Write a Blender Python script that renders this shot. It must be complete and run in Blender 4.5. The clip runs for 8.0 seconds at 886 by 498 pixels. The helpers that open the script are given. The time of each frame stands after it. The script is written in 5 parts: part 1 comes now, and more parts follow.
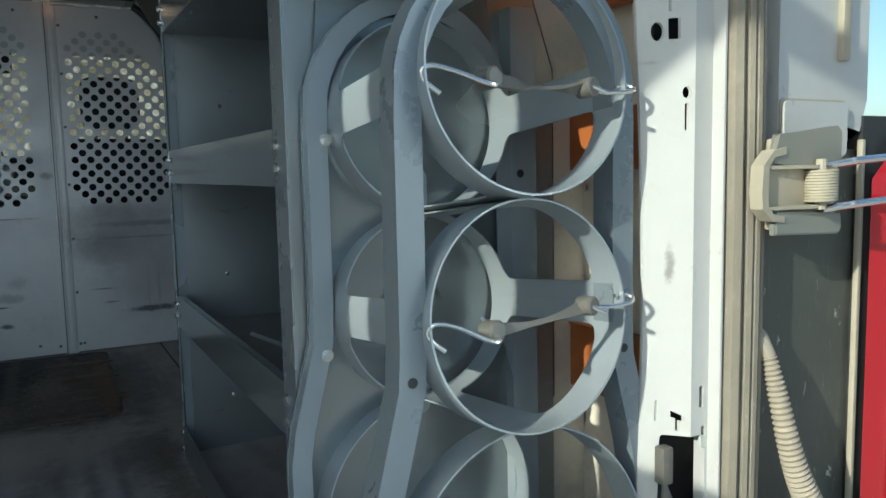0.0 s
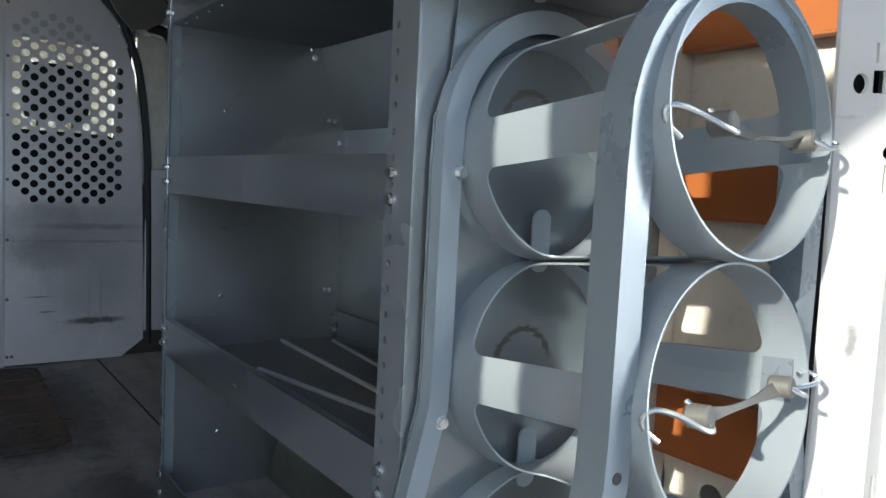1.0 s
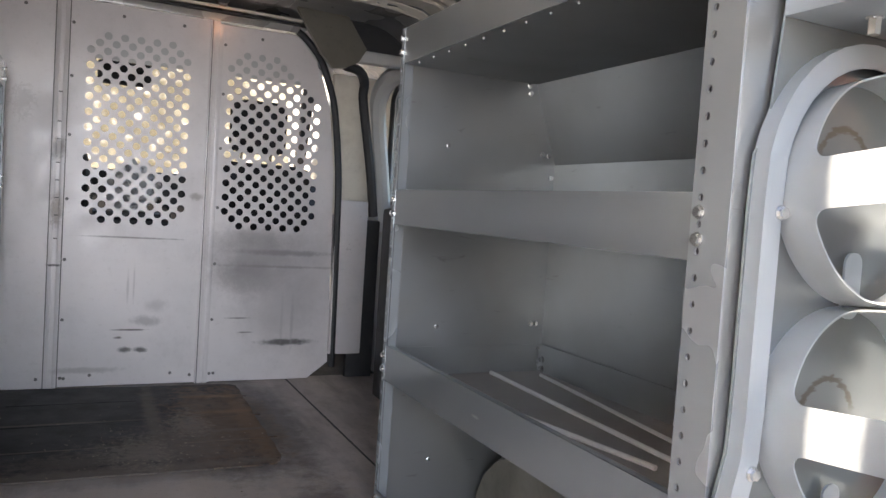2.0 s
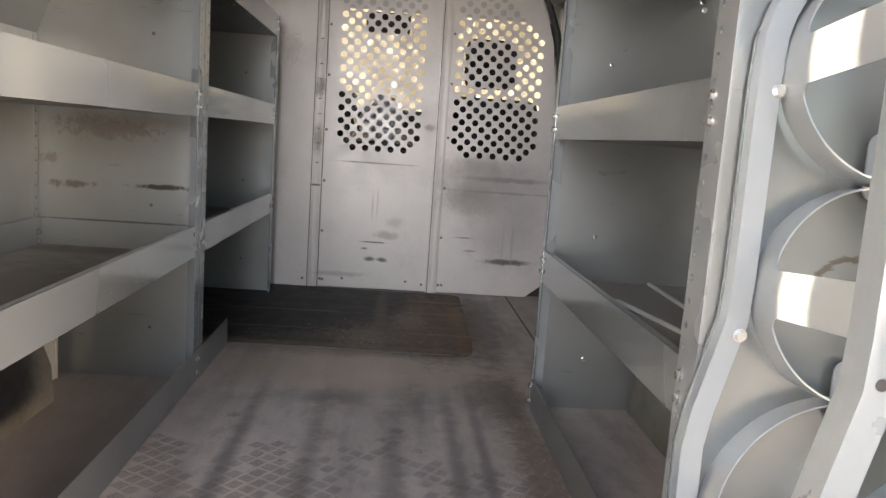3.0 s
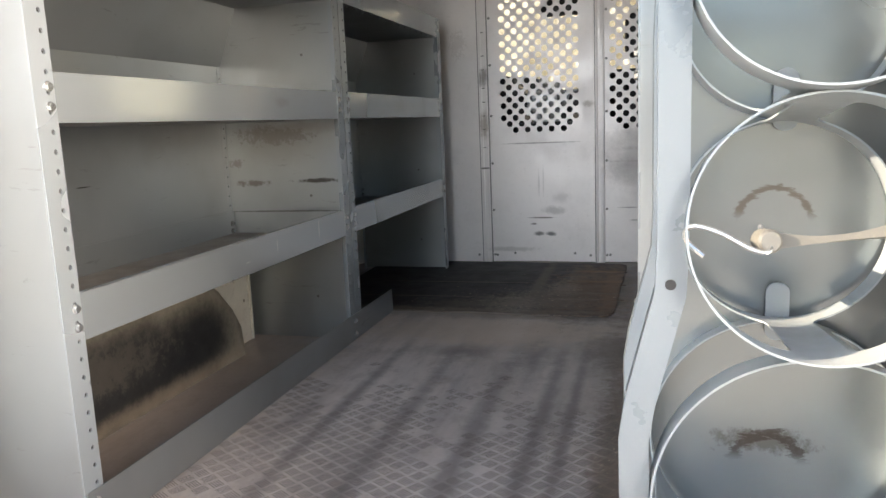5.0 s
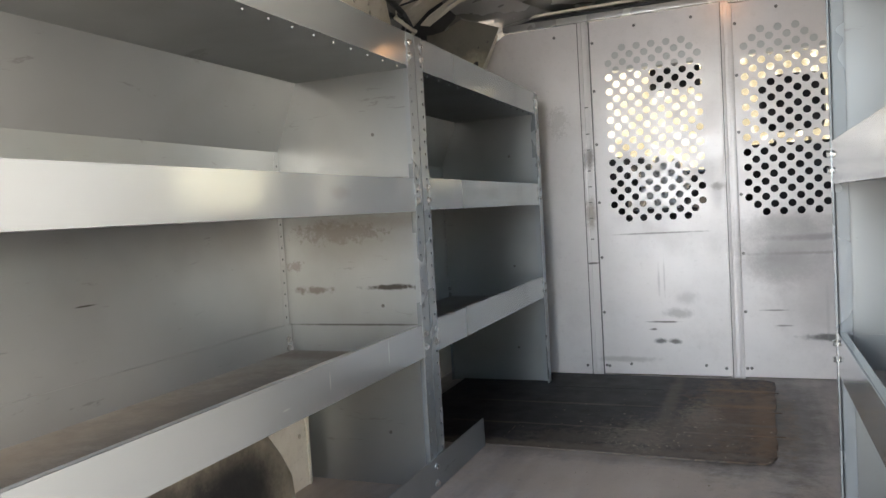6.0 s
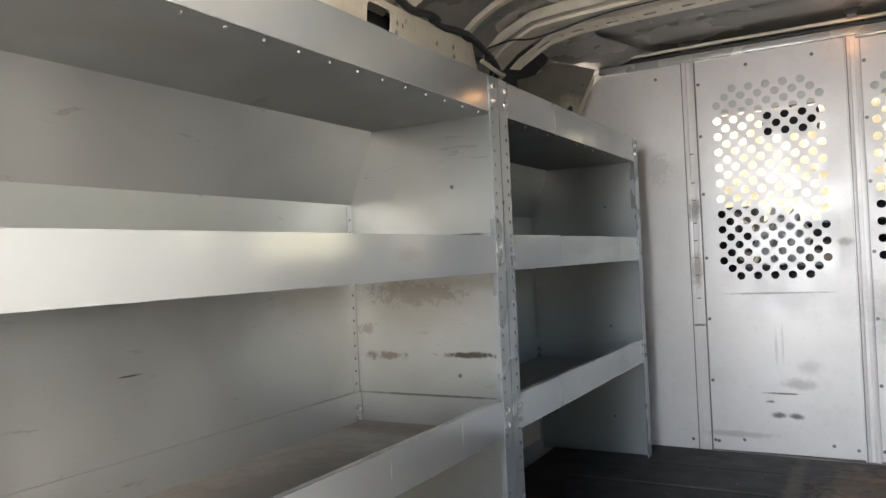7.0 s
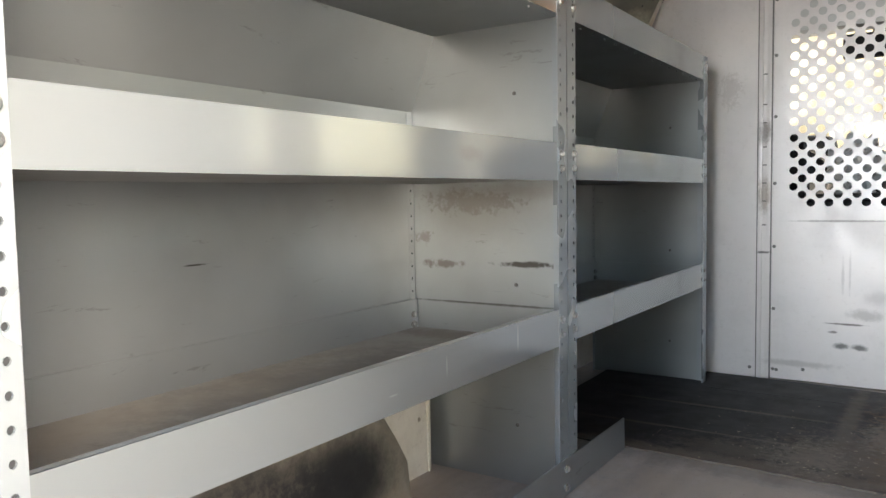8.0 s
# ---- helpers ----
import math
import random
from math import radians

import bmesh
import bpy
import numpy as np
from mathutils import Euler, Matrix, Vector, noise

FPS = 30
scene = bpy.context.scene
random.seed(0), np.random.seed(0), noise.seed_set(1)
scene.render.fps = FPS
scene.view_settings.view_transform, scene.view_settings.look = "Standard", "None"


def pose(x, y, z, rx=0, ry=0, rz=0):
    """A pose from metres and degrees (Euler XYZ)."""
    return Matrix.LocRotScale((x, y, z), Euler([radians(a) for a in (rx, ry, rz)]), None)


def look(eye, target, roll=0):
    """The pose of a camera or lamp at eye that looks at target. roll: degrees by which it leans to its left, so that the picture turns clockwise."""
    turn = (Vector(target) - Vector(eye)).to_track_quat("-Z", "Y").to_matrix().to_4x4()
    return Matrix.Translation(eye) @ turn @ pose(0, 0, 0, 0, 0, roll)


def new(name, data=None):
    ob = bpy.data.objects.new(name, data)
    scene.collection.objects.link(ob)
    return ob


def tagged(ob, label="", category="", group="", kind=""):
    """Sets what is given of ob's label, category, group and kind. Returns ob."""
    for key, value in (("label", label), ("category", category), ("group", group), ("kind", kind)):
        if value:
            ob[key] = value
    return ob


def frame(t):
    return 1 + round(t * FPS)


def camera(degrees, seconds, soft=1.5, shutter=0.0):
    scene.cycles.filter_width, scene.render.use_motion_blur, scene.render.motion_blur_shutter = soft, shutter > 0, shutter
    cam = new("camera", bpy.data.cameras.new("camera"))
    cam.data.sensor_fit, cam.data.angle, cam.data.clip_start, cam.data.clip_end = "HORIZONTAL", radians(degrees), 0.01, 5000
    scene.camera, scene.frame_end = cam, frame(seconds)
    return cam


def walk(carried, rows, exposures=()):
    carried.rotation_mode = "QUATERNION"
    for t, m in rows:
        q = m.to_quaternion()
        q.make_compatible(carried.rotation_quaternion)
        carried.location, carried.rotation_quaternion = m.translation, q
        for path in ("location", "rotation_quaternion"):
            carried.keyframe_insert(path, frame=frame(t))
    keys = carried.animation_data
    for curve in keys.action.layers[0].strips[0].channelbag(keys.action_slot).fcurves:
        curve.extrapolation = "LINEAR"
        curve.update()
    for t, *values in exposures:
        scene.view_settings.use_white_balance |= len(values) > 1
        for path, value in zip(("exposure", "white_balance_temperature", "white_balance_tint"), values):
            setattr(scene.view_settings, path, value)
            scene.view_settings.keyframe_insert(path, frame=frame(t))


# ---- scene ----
cam = camera(61.0, 8.0)
PATH = [
    (0, (0.028, 0.093, 0.685), (0.971, 1.844, 0.477), -1.2),
    (0.5, (-0.072, 0.251, 0.696), (1.014, 1.921, 0.514), 1.0),
    (1, (-0.133, 0.346, 0.709), (1.025, 1.968, 0.545), 2.9),
    (1.5, (-0.228, 0.454, 0.693), (0.913, 2.089, 0.536), 4.8),
    (2, (-0.298, 0.446, 0.705), (0.564, 2.248, 0.603), 3.8),
    (2.2, (-0.296, 0.427, 0.708), (0.373, 2.31, 0.632), 3.3),
    (3.3, (0.043, 0.089, 0.604), (0.051, 2.046, 0.194), 3.5),
    (3.5, (0.087, 0.042, 0.584), (0.015, 1.981, 0.099), 2.7),
    (4, (0.229, -0.024, 0.593), (-0.014, 1.889, 0.064), 1.9),
    (4.5, (0.346, -0.037, 0.619), (0.007, 1.876, 0.144), 0.3),
    (4.7, (0.343, -0.041, 0.64), (-0.079, 1.867, 0.217), -1.0),
    (5.8, (0.207, 0.365, 0.638), (-0.504, 2.231, 0.515), -3.3),
    (6, (0.172, 0.459, 0.657), (-0.586, 2.308, 0.56), -3.3),
    (6.5, (0.152, 0.601, 0.687), (-0.736, 2.393, 0.673), -3.0),
    (7, (0.128, 0.635, 0.692), (-0.854, 2.377, 0.723), -2.6),
    (7.5, (0.121, 0.634, 0.669), (-0.951, 2.323, 0.697), -1.9),
    (8, (0.114, 0.636, 0.633), (-0.992, 2.296, 0.496), -1.0),
]
EXPOSURES = [(0.0, 0.62, 5350, -3), (0.5, 0.78, 5100, -1), (1.0, 1.05, 5450, 7), (1.5, 1.52, 5650, 13), (2.0, 2.5, 6450, 19), (3.3, 2.45, 7100, 17), (4.5, 2.25, 6750, 14), (6.0, 3.0, 6600, 13), (6.5, 3.15, 6600, 13), (7.5, 3.15, 6650, 13), (8.0, 3.15, 6600, 12)]
walk(cam, [(t, look(eye, target, roll)) for t, eye, target, roll in PATH], EXPOSURES)

# ---- world and lights ----
SUN_WAY = Vector((0.865, 0.24, -0.36)).normalized()      # the way that sunlight travels
world = bpy.data.worlds.new("sky")
scene.world = world
world.use_nodes = True
wt = world.node_tree
sky = wt.nodes.new("ShaderNodeTexSky")
sky.sky_type = "NISHITA"
sky.sun_disc = False
sky.sun_elevation = math.asin(-SUN_WAY.z)
sky.sun_rotation = math.atan2(-SUN_WAY.x, -SUN_WAY.y)
sky.air_density, sky.dust_density = 1.0, 1.5
wt.links.new(sky.outputs[0], wt.nodes["Background"].inputs[0])
wt.nodes["Background"].inputs[1].default_value = 0.10
sun_data = bpy.data.lights.new("sun", "SUN")
sun_data.energy, sun_data.angle, sun_data.color = 3.2, radians(0.6), (1.0, 0.86, 0.65)
sun = new("sun", sun_data)
sun.rotation_euler = SUN_WAY.to_track_quat("-Z", "Y").to_euler()
# bulb added for the amber glow on the bulkhead
dome_data = bpy.data.lights.new("dome_bulb", "POINT")
dome_data.energy, dome_data.color, dome_data.shadow_soft_size = 0.009, (1.0, 0.5, 0.2), 0.02
dome_bulb = new("dome_bulb", dome_data)
dome_bulb.location = (0.12, 3.28, 1.33)

# area lamp added at the rear opening, in place of the sky behind the van
opening = bpy.data.lights.new("rear_opening_fill", "AREA")
opening.shape, opening.size, opening.size_y, opening.spread = "RECTANGLE", 0.75, 1.3, radians(58)
opening.energy, opening.color = 0.80, (0.86, 0.94, 1.0)
opening_ob = new("rear_opening_fill", opening)
opening_ob.matrix_world = look((-0.48, -0.17, 0.85), (0.12, 3.0, 0.42))
# warm fill lamp added to brighten the left shelves, with no source seen
yard = bpy.data.lights.new("left_shelf_fill", "AREA")
yard.shape, yard.size, yard.size_y, yard.spread = "RECTANGLE", 0.45, 1.0, radians(64)
yard.energy, yard.color = 2.1, (1.0, 0.92, 0.80)
shelf_fill_ob = new("left_shelf_fill", yard)
shelf_fill_ob.matrix_world = look((0.68, 0.25, 0.92), (-0.93, 1.0, 0.75))


# ---- materials ----
class Nodes:
    """Short names for shader nodes of one material."""

    def __init__(self, name):
        self.mat = bpy.data.materials.new(name)
        self.mat.use_nodes = True
        self.tree = self.mat.node_tree
        self.bsdf = self.tree.nodes["Principled BSDF"]
        tc = self.tree.nodes.new("ShaderNodeTexCoord")
        self.obj = tc.outputs["Object"]
        self.pos = self.tree.nodes.new("ShaderNodeNewGeometry").outputs["Position"]

    def put(self, socket, value):
        if isinstance(value, bpy.types.NodeSocket):
            self.tree.links.new(value, socket)
        elif isinstance(value, (tuple, list)) and len(value) == 3 and socket.type == "RGBA":
            socket.default_value = (*value, 1.0)
        else:
            socket.default_value = value

    def math(self, op, a, b=0.0, c=0.0, clamp=False):
        n = self.tree.nodes.new("ShaderNodeMath")
        n.operation, n.use_clamp = op, clamp
        for k, v in enumerate((a, b, c)):
            self.put(n.inputs[k], v)
        return n.outputs[0]

    def mix(self, f, a, b):
        n = self.tree.nodes.new("ShaderNodeMix")
        n.data_type = "RGBA"
        self.put(n.inputs[0], f)
        self.put(n.inputs[6], a)
        self.put(n.inputs[7], b)
        return n.outputs[2]

    def noise(self, scale, detail=4.0, rough=0.55, stretch=None, vec=None, distort=0.0):
        n = self.tree.nodes.new("ShaderNodeTexNoise")
        n.inputs["Scale"].default_value, n.inputs["Detail"].default_value = scale, detail
        n.inputs["Roughness"].default_value, n.inputs["Distortion"].default_value = rough, distort
        v = vec or self.pos
        if stretch:
            v = self.vmath("MULTIPLY", v, stretch)
        self.tree.links.new(v, n.inputs["Vector"])
        return n.outputs["Fac"]

    def vmath(self, op, a, b):
        n = self.tree.nodes.new("ShaderNodeVectorMath")
        n.operation = op
        self.put(n.inputs[0], a)
        self.put(n.inputs[1], b)
        return n.outputs["Value"] if op in ("LENGTH", "DISTANCE", "DOT_PRODUCT") else n.outputs["Vector"]

    def band(self, v, lo, hi):
        n = self.tree.nodes.new("ShaderNodeMapRange")
        n.interpolation_type = "SMOOTHSTEP"
        self.put(n.inputs[0], v)
        n.inputs[1].default_value, n.inputs[2].default_value = lo, hi
        return n.outputs[0]

    def blot(self, centre, size, edge=0.55, scale=38.0, swing=2.2):
        """1 inside an ellipsoid with ragged edges, 0 outside."""
        off = self.vmath("SUBTRACT", self.pos, centre)
        off = self.vmath("DIVIDE", off, size)
        far = self.vmath("LENGTH", off, (0, 0, 0))
        wob = self.math("MULTIPLY_ADD", self.noise(scale, 6.0, 0.78), swing, -swing / 2)
        return self.band(self.math("ADD", far, wob), 1.0 + edge, 1.0 - edge)

    def arc(self, centre, radius, width, start=0.0):
        """1 on the upper arc of a ring that stands across y, ragged and broken."""
        off = self.vmath("SUBTRACT", self.pos, centre)
        s = self.tree.nodes.new("ShaderNodeSeparateXYZ")
        self.put(s.inputs[0], off)
        flat = self.math("SQRT", self.math("ADD", self.math("MULTIPLY", s.outputs[0], s.outputs[0]), self.math("MULTIPLY", s.outputs[2], s.outputs[2])))
        wob = self.math("MULTIPLY_ADD", self.noise(60.0, 6.0, 0.8, (0.6, 1, 2.2)), 6.0, -2.9)
        d = self.math("ADD", self.math("DIVIDE", self.math("ABSOLUTE", self.math("SUBTRACT", flat, radius)), width), wob)
        return self.math("MULTIPLY", self.band(d, 1.3, 0.6), self.band(s.outputs[2], start, start + 0.02))

    def bump(self, height, strength=0.3, distance=0.002):
        n = self.tree.nodes.new("ShaderNodeBump")
        n.inputs["Strength"].default_value, n.inputs["Distance"].default_value = strength, distance
        self.put(n.inputs["Height"], height)
        self.put(self.bsdf.inputs["Normal"], n.outputs[0])

    def done(self, color, rough, metal=0.0):
        self.put(self.bsdf.inputs["Base Color"], color)
        self.put(self.bsdf.inputs["Roughness"], rough)
        self.put(self.bsdf.inputs["Metallic"], metal)
        return self.mat


def painted(name, base, rough=0.4, metal=0.0, dirt=(0.10, 0.085, 0.07), dirty=0.25, grain=60.0, streak=(1, 1, 1), blots=(), arcs=(), ripple=0.15, scratch=0.0, flecks=None):
    """Paint or metal with broad tone, fine grain, grime and given blots (centre, size, colour, strength)."""
    n = Nodes(name)
    broad = n.noise(3.0, 3.0, 0.5, streak)
    fine = n.noise(grain, 4.0, 0.6, streak)
    dark = tuple(c * 0.86 for c in base)
    light = tuple(min(1.0, c * 1.06) for c in base)
    col = n.mix(broad, dark, light)
    grime = n.band(n.noise(4.0, 3.0, 0.5), 0.40, 0.9) if metal > 0.25 else n.band(n.noise(7.0, 8.0, 0.7), 0.42, 0.9)
    col = n.mix(n.math("MULTIPLY", grime, dirty), col, dirt)
    if metal <= 0.25:
        col = n.mix(n.math("MULTIPLY", n.band(fine, 0.55, 0.8), dirty * 0.6), col, dirt)
    if scratch:
        line = n.noise(5.0, 8.0, 0.8, (1.5, 1.5, 26.0), distort=1.5)
        col = n.mix(n.math("MULTIPLY", n.band(line, 0.66, 0.70), scratch), col, tuple(c * 0.45 for c in base))
    if flecks:
        tint, power, stretch = flecks
        line = n.noise(34.0, 5.0, 0.75, stretch, distort=0.6)
        col = n.mix(n.math("MULTIPLY", n.band(line, 0.63, 0.69), power), col, tint)
    for centre, size, tint, power, *ragged in blots:
        col = n.mix(n.math("MULTIPLY", n.blot(centre, size, *ragged), power), col, tint)
    for centre, radius, width, tint, power in arcs:
        col = n.mix(n.math("MULTIPLY", n.arc(centre, radius, width), power), col, tint)
    if metal > 0.25:
        r = n.math("MULTIPLY_ADD", n.noise(2.5, 1.0, 0.4, streak), rough * 0.45, rough * 0.78)
        r = n.math("MULTIPLY_ADD", n.noise(grain / 8, 2.0, 0.5), rough * 0.5, n.math("SUBTRACT", r, rough * 0.2), True)
    else:
        r = n.math("MULTIPLY_ADD", n.noise(14.0, 5.0, 0.6), 0.28, rough - 0.14)
        r = n.math("MULTIPLY_ADD", grime, 0.2, r, True)
    if metal <= 0.25:
        n.bump(n.math("MULTIPLY_ADD", fine, 1.0, n.math("MULTIPLY", n.noise(1.7, 1.0, 0.4), 6.0)), ripple, 0.0015)
    return n.done(col, r, metal)


rub = (0.055, 0.045, 0.035)
m_steel = painted("grey_satin_steel", (0.43, 0.445, 0.445), 0.37, 0.82, dirt=(0.17, 0.14, 0.11), dirty=0.32, flecks=((0.14, 0.12, 0.10), 0.3, (0.25, 0.25, 1.2)), blots=[
    ((-0.70, 2.075, 0.645), (0.16, 0.02, 0.016), (0.22, 0.18, 0.14), 0.4, 0.8, 18.0, 2.0), ((-0.74, 2.075, 0.60), (0.13, 0.02, 0.05), (0.26, 0.23, 0.20), 0.35, 0.9, 10.0, 1.4),
    ((-0.628, 2.075, 0.485), (0.065, 0.02, 0.006), rub, 0.9, 0.4, 40.0, 3.0), ((-0.72, 2.075, 0.394), (0.20, 0.02, 0.0022), rub, 0.7),
    ((-0.847, 2.075, 0.481), (0.050, 0.02, 0.008), (0.15, 0.12, 0.095), 0.7, 0.4, 40.0, 4.0), ((-0.772, 2.075, 0.622), (0.10, 0.02, 0.022), (0.20, 0.17, 0.145), 0.5, 0.4, 60.0, 5.0), ((-0.90, 2.075, 0.54), (0.020, 0.02, 0.012), (0.18, 0.14, 0.11), 0.5, 0.4, 60.0, 4.0),
    ((-0.64, 2.075, 0.745), (0.06, 0.02, 0.003), rub, 0.8), ((-0.926, 1.45, 0.527), (0.02, 0.022, 0.0016), rub, 0.9),
    ((0.718, 1.25, 0.93), (0.02, 0.06, 0.0022), rub, 0.8), ((0.722, 1.20, 0.35), (0.02, 0.16, 0.003), (0.7, 0.7, 0.68), 0.5)])
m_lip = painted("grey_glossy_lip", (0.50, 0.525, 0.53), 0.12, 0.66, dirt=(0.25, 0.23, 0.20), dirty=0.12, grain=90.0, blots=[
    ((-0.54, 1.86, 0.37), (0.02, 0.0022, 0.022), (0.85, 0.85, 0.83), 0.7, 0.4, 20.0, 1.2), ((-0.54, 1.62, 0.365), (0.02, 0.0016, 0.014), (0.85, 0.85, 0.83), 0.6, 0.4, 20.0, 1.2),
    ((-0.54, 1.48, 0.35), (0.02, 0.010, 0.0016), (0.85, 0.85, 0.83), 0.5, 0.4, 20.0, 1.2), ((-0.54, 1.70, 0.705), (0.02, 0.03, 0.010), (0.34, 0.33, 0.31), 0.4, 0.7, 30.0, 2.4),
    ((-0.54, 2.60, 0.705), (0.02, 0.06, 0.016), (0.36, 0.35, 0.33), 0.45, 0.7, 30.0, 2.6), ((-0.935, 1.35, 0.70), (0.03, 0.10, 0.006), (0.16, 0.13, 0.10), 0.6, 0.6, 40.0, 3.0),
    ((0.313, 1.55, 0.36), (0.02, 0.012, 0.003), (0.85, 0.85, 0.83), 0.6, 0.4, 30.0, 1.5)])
m_shelf = painted("worn_shelf_tray", (0.30, 0.285, 0.27), 0.45, 0.3, dirt=(0.22, 0.17, 0.13), dirty=0.75, blots=[
    ((-0.75, 1.55, 0.33), (0.16, 0.30, 0.03), (0.10, 0.09, 0.085), 0.6, 0.6, 22.0, 3.0), ((-0.86, 1.20, 0.33), (0.06, 0.5, 0.03), (0.34, 0.28, 0.22), 0.5, 0.8, 16.0, 2.4),
    ((-0.75, 2.02, 0.33), (0.2, 0.05, 0.03), (0.10, 0.06, 0.04), 0.6)])
m_rack = painted("rack_grey_paint", (0.33, 0.37, 0.40), 0.34, 0.18, dirt=(0.40, 0.37, 0.30), dirty=0.35)
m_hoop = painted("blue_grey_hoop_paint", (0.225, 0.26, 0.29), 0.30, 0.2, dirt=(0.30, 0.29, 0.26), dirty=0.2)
m_post = painted("slotted_post_paint", (0.40, 0.425, 0.44), 0.26, 0.42, dirt=(0.25, 0.23, 0.20), dirty=0.15)
m_plate = painted("rack_back_plate", (0.285, 0.31, 0.315), 0.24, 0.55, dirt=(0.2, 0.18, 0.15), dirty=0.2, arcs=[
    ((0.476, 1.022, 0.497), 0.044, 0.0045, (0.11, 0.075, 0.05), 0.7), ((0.467, 1.022, 0.785), 0.040, 0.004, (0.15, 0.10, 0.06), 0.6),
    ((0.476, 1.022, 0.172), 0.042, 0.008, (0.07, 0.055, 0.045), 0.85)], blots=[((0.475, 1.022, 0.206), (0.05, 0.03, 0.014), (0.09, 0.07, 0.05), 0.6, 0.5, 60.0, 4.0)])
m_bolt = painted("zinc_bolt", (0.74, 0.74, 0.72), 0.24, 0.9, dirty=0.2, grain=200.0)
m_rod = painted("pale_painted_rod", (0.66, 0.66, 0.64), 0.4, 0.0, dirt=(0.3, 0.27, 0.22), dirty=0.3)
m_white = painted("white_body_paint", (0.54, 0.54, 0.525), 0.35, 0.0, dirt=(0.42, 0.38, 0.30), dirty=0.3, scratch=0.2, flecks=((0.30, 0.27, 0.22), 0.35, (0.7, 0.7, 0.35)), blots=[
    ((0.665, 0.71, 0.57), (0.004, 0.03, 0.022), (0.2, 0.19, 0.18), 0.8, 0.4, 60.0, 2.0), ((0.62, 0.72, 0.545), (0.010, 0.03, 0.004), (0.35, 0.31, 0.24), 0.7), ((0.64, 0.71, 0.80), (0.012, 0.03, 0.003), (0.25, 0.23, 0.2), 0.8)])
m_cream = painted("dusty_white_body", (0.78, 0.72, 0.61), 0.5, 0.0, dirt=(0.30, 0.24, 0.17), dirty=0.5)
door_marks = [
    ((-0.152, 3.34, 0.13), (0.02, 0.03, 0.009), (0.07, 0.065, 0.06), 0.85),
    ((-0.1, 3.34, 0.13), (0.02, 0.03, 0.009), (0.07, 0.065, 0.06), 0.85),
    ((-0.085, 3.34, 0.235), (0.045, 0.03, 0.016), (0.36, 0.33, 0.32), 0.6),
    ((-0.05, 3.34, 0.29), (0.03, 0.03, 0.02), (0.45, 0.41, 0.40), 0.5, 0.7, 20.0, 2.0), ((-0.15, 3.34, 0.36), (0.004, 0.03, 0.05), (0.5, 0.46, 0.45), 0.6), ((-0.13, 3.34, 0.37), (0.003, 0.03, 0.06), (0.52, 0.48, 0.47), 0.6),
    ((-0.14, 3.34, 0.203), (0.05, 0.03, 0.003), (0.12, 0.1, 0.09), 0.9),
    ((-0.175, 3.34, 0.175), (0.012, 0.03, 0.004), (0.12, 0.1, 0.09), 0.8),
    ((-0.14, 3.34, 0.535), (0.14, 0.03, 0.003), (0.26, 0.24, 0.22), 0.8),
    ((0.07, 3.34, 0.695), (0.02, 0.03, 0.012), (0.33, 0.29, 0.26), 0.7),
    ((-0.28, 3.34, 0.06), (0.1, 0.03, 0.01), (0.35, 0.32, 0.3), 0.5)]
side_marks = [
    ((0.30, 3.34, 0.47), (0.15, 0.03, 0.10), (0.26, 0.24, 0.235), 0.75, 0.8, 12.0, 1.6),
    ((0.27, 3.34, 0.40), (0.10, 0.03, 0.05), (0.20, 0.185, 0.18), 0.5, 0.7, 16.0, 2.2),
    ((0.38, 3.34, 0.30), (0.12, 0.03, 0.16), (0.42, 0.39, 0.385), 0.6, 0.8, 12.0, 1.6),
    ((0.50, 3.34, 0.42), (0.10, 0.03, 0.20), (0.42, 0.40, 0.40), 0.55, 0.8, 10.0, 1.4),
    ((0.40, 3.34, 0.50), (0.16, 0.03, 0.010), (0.24, 0.22, 0.215), 0.65, 0.6, 20.0, 2.4),
    ((0.38, 3.34, 0.445), (0.20, 0.03, 0.005), (0.26, 0.24, 0.23), 0.6, 0.6, 24.0, 2.4),
    ((0.30, 3.34, 0.545), (0.12, 0.03, 0.03), (0.30, 0.28, 0.27), 0.55, 0.8, 16.0, 2.4),
    ((0.43, 3.34, 0.150), (0.085, 0.03, 0.012), (0.075, 0.07, 0.068), 0.85, 0.5, 30.0, 2.2),
    ((0.45, 3.34, 0.235), (0.006, 0.03, 0.09), (0.40, 0.38, 0.375), 0.6, 0.7, 20.0, 2.0),
    ((0.41, 3.34, 0.25), (0.005, 0.03, 0.08), (0.44, 0.42, 0.41), 0.6, 0.7, 20.0, 2.0),
    ((0.24, 3.34, 0.245), (0.04, 0.03, 0.003), (0.12, 0.11, 0.10), 0.7),
    ((0.27, 3.34, 0.190), (0.022, 0.03, 0.003), (0.14, 0.13, 0.12), 0.7)]
left_marks = [
    ((-0.388, 3.33, 0.83), (0.02, 0.03, 0.035), (0.22, 0.19, 0.17), 0.8),
    ((-0.388, 3.33, 0.62), (0.02, 0.03, 0.05), (0.3, 0.24, 0.19), 0.7),
    ((-0.388, 3.33, 0.43), (0.02, 0.03, 0.004), (0.1, 0.09, 0.08), 0.9),
    ((-0.5, 3.34, 0.98), (0.03, 0.03, 0.05), (0.36, 0.31, 0.28), 0.28, 0.3, 80.0, 5.0)]
m_bulk = painted("bulkhead_white", (0.78, 0.735, 0.72), 0.34, 0.1, dirt=(0.38, 0.34, 0.31), dirty=0.3, scratch=0.08, blots=door_marks + side_marks + left_marks)
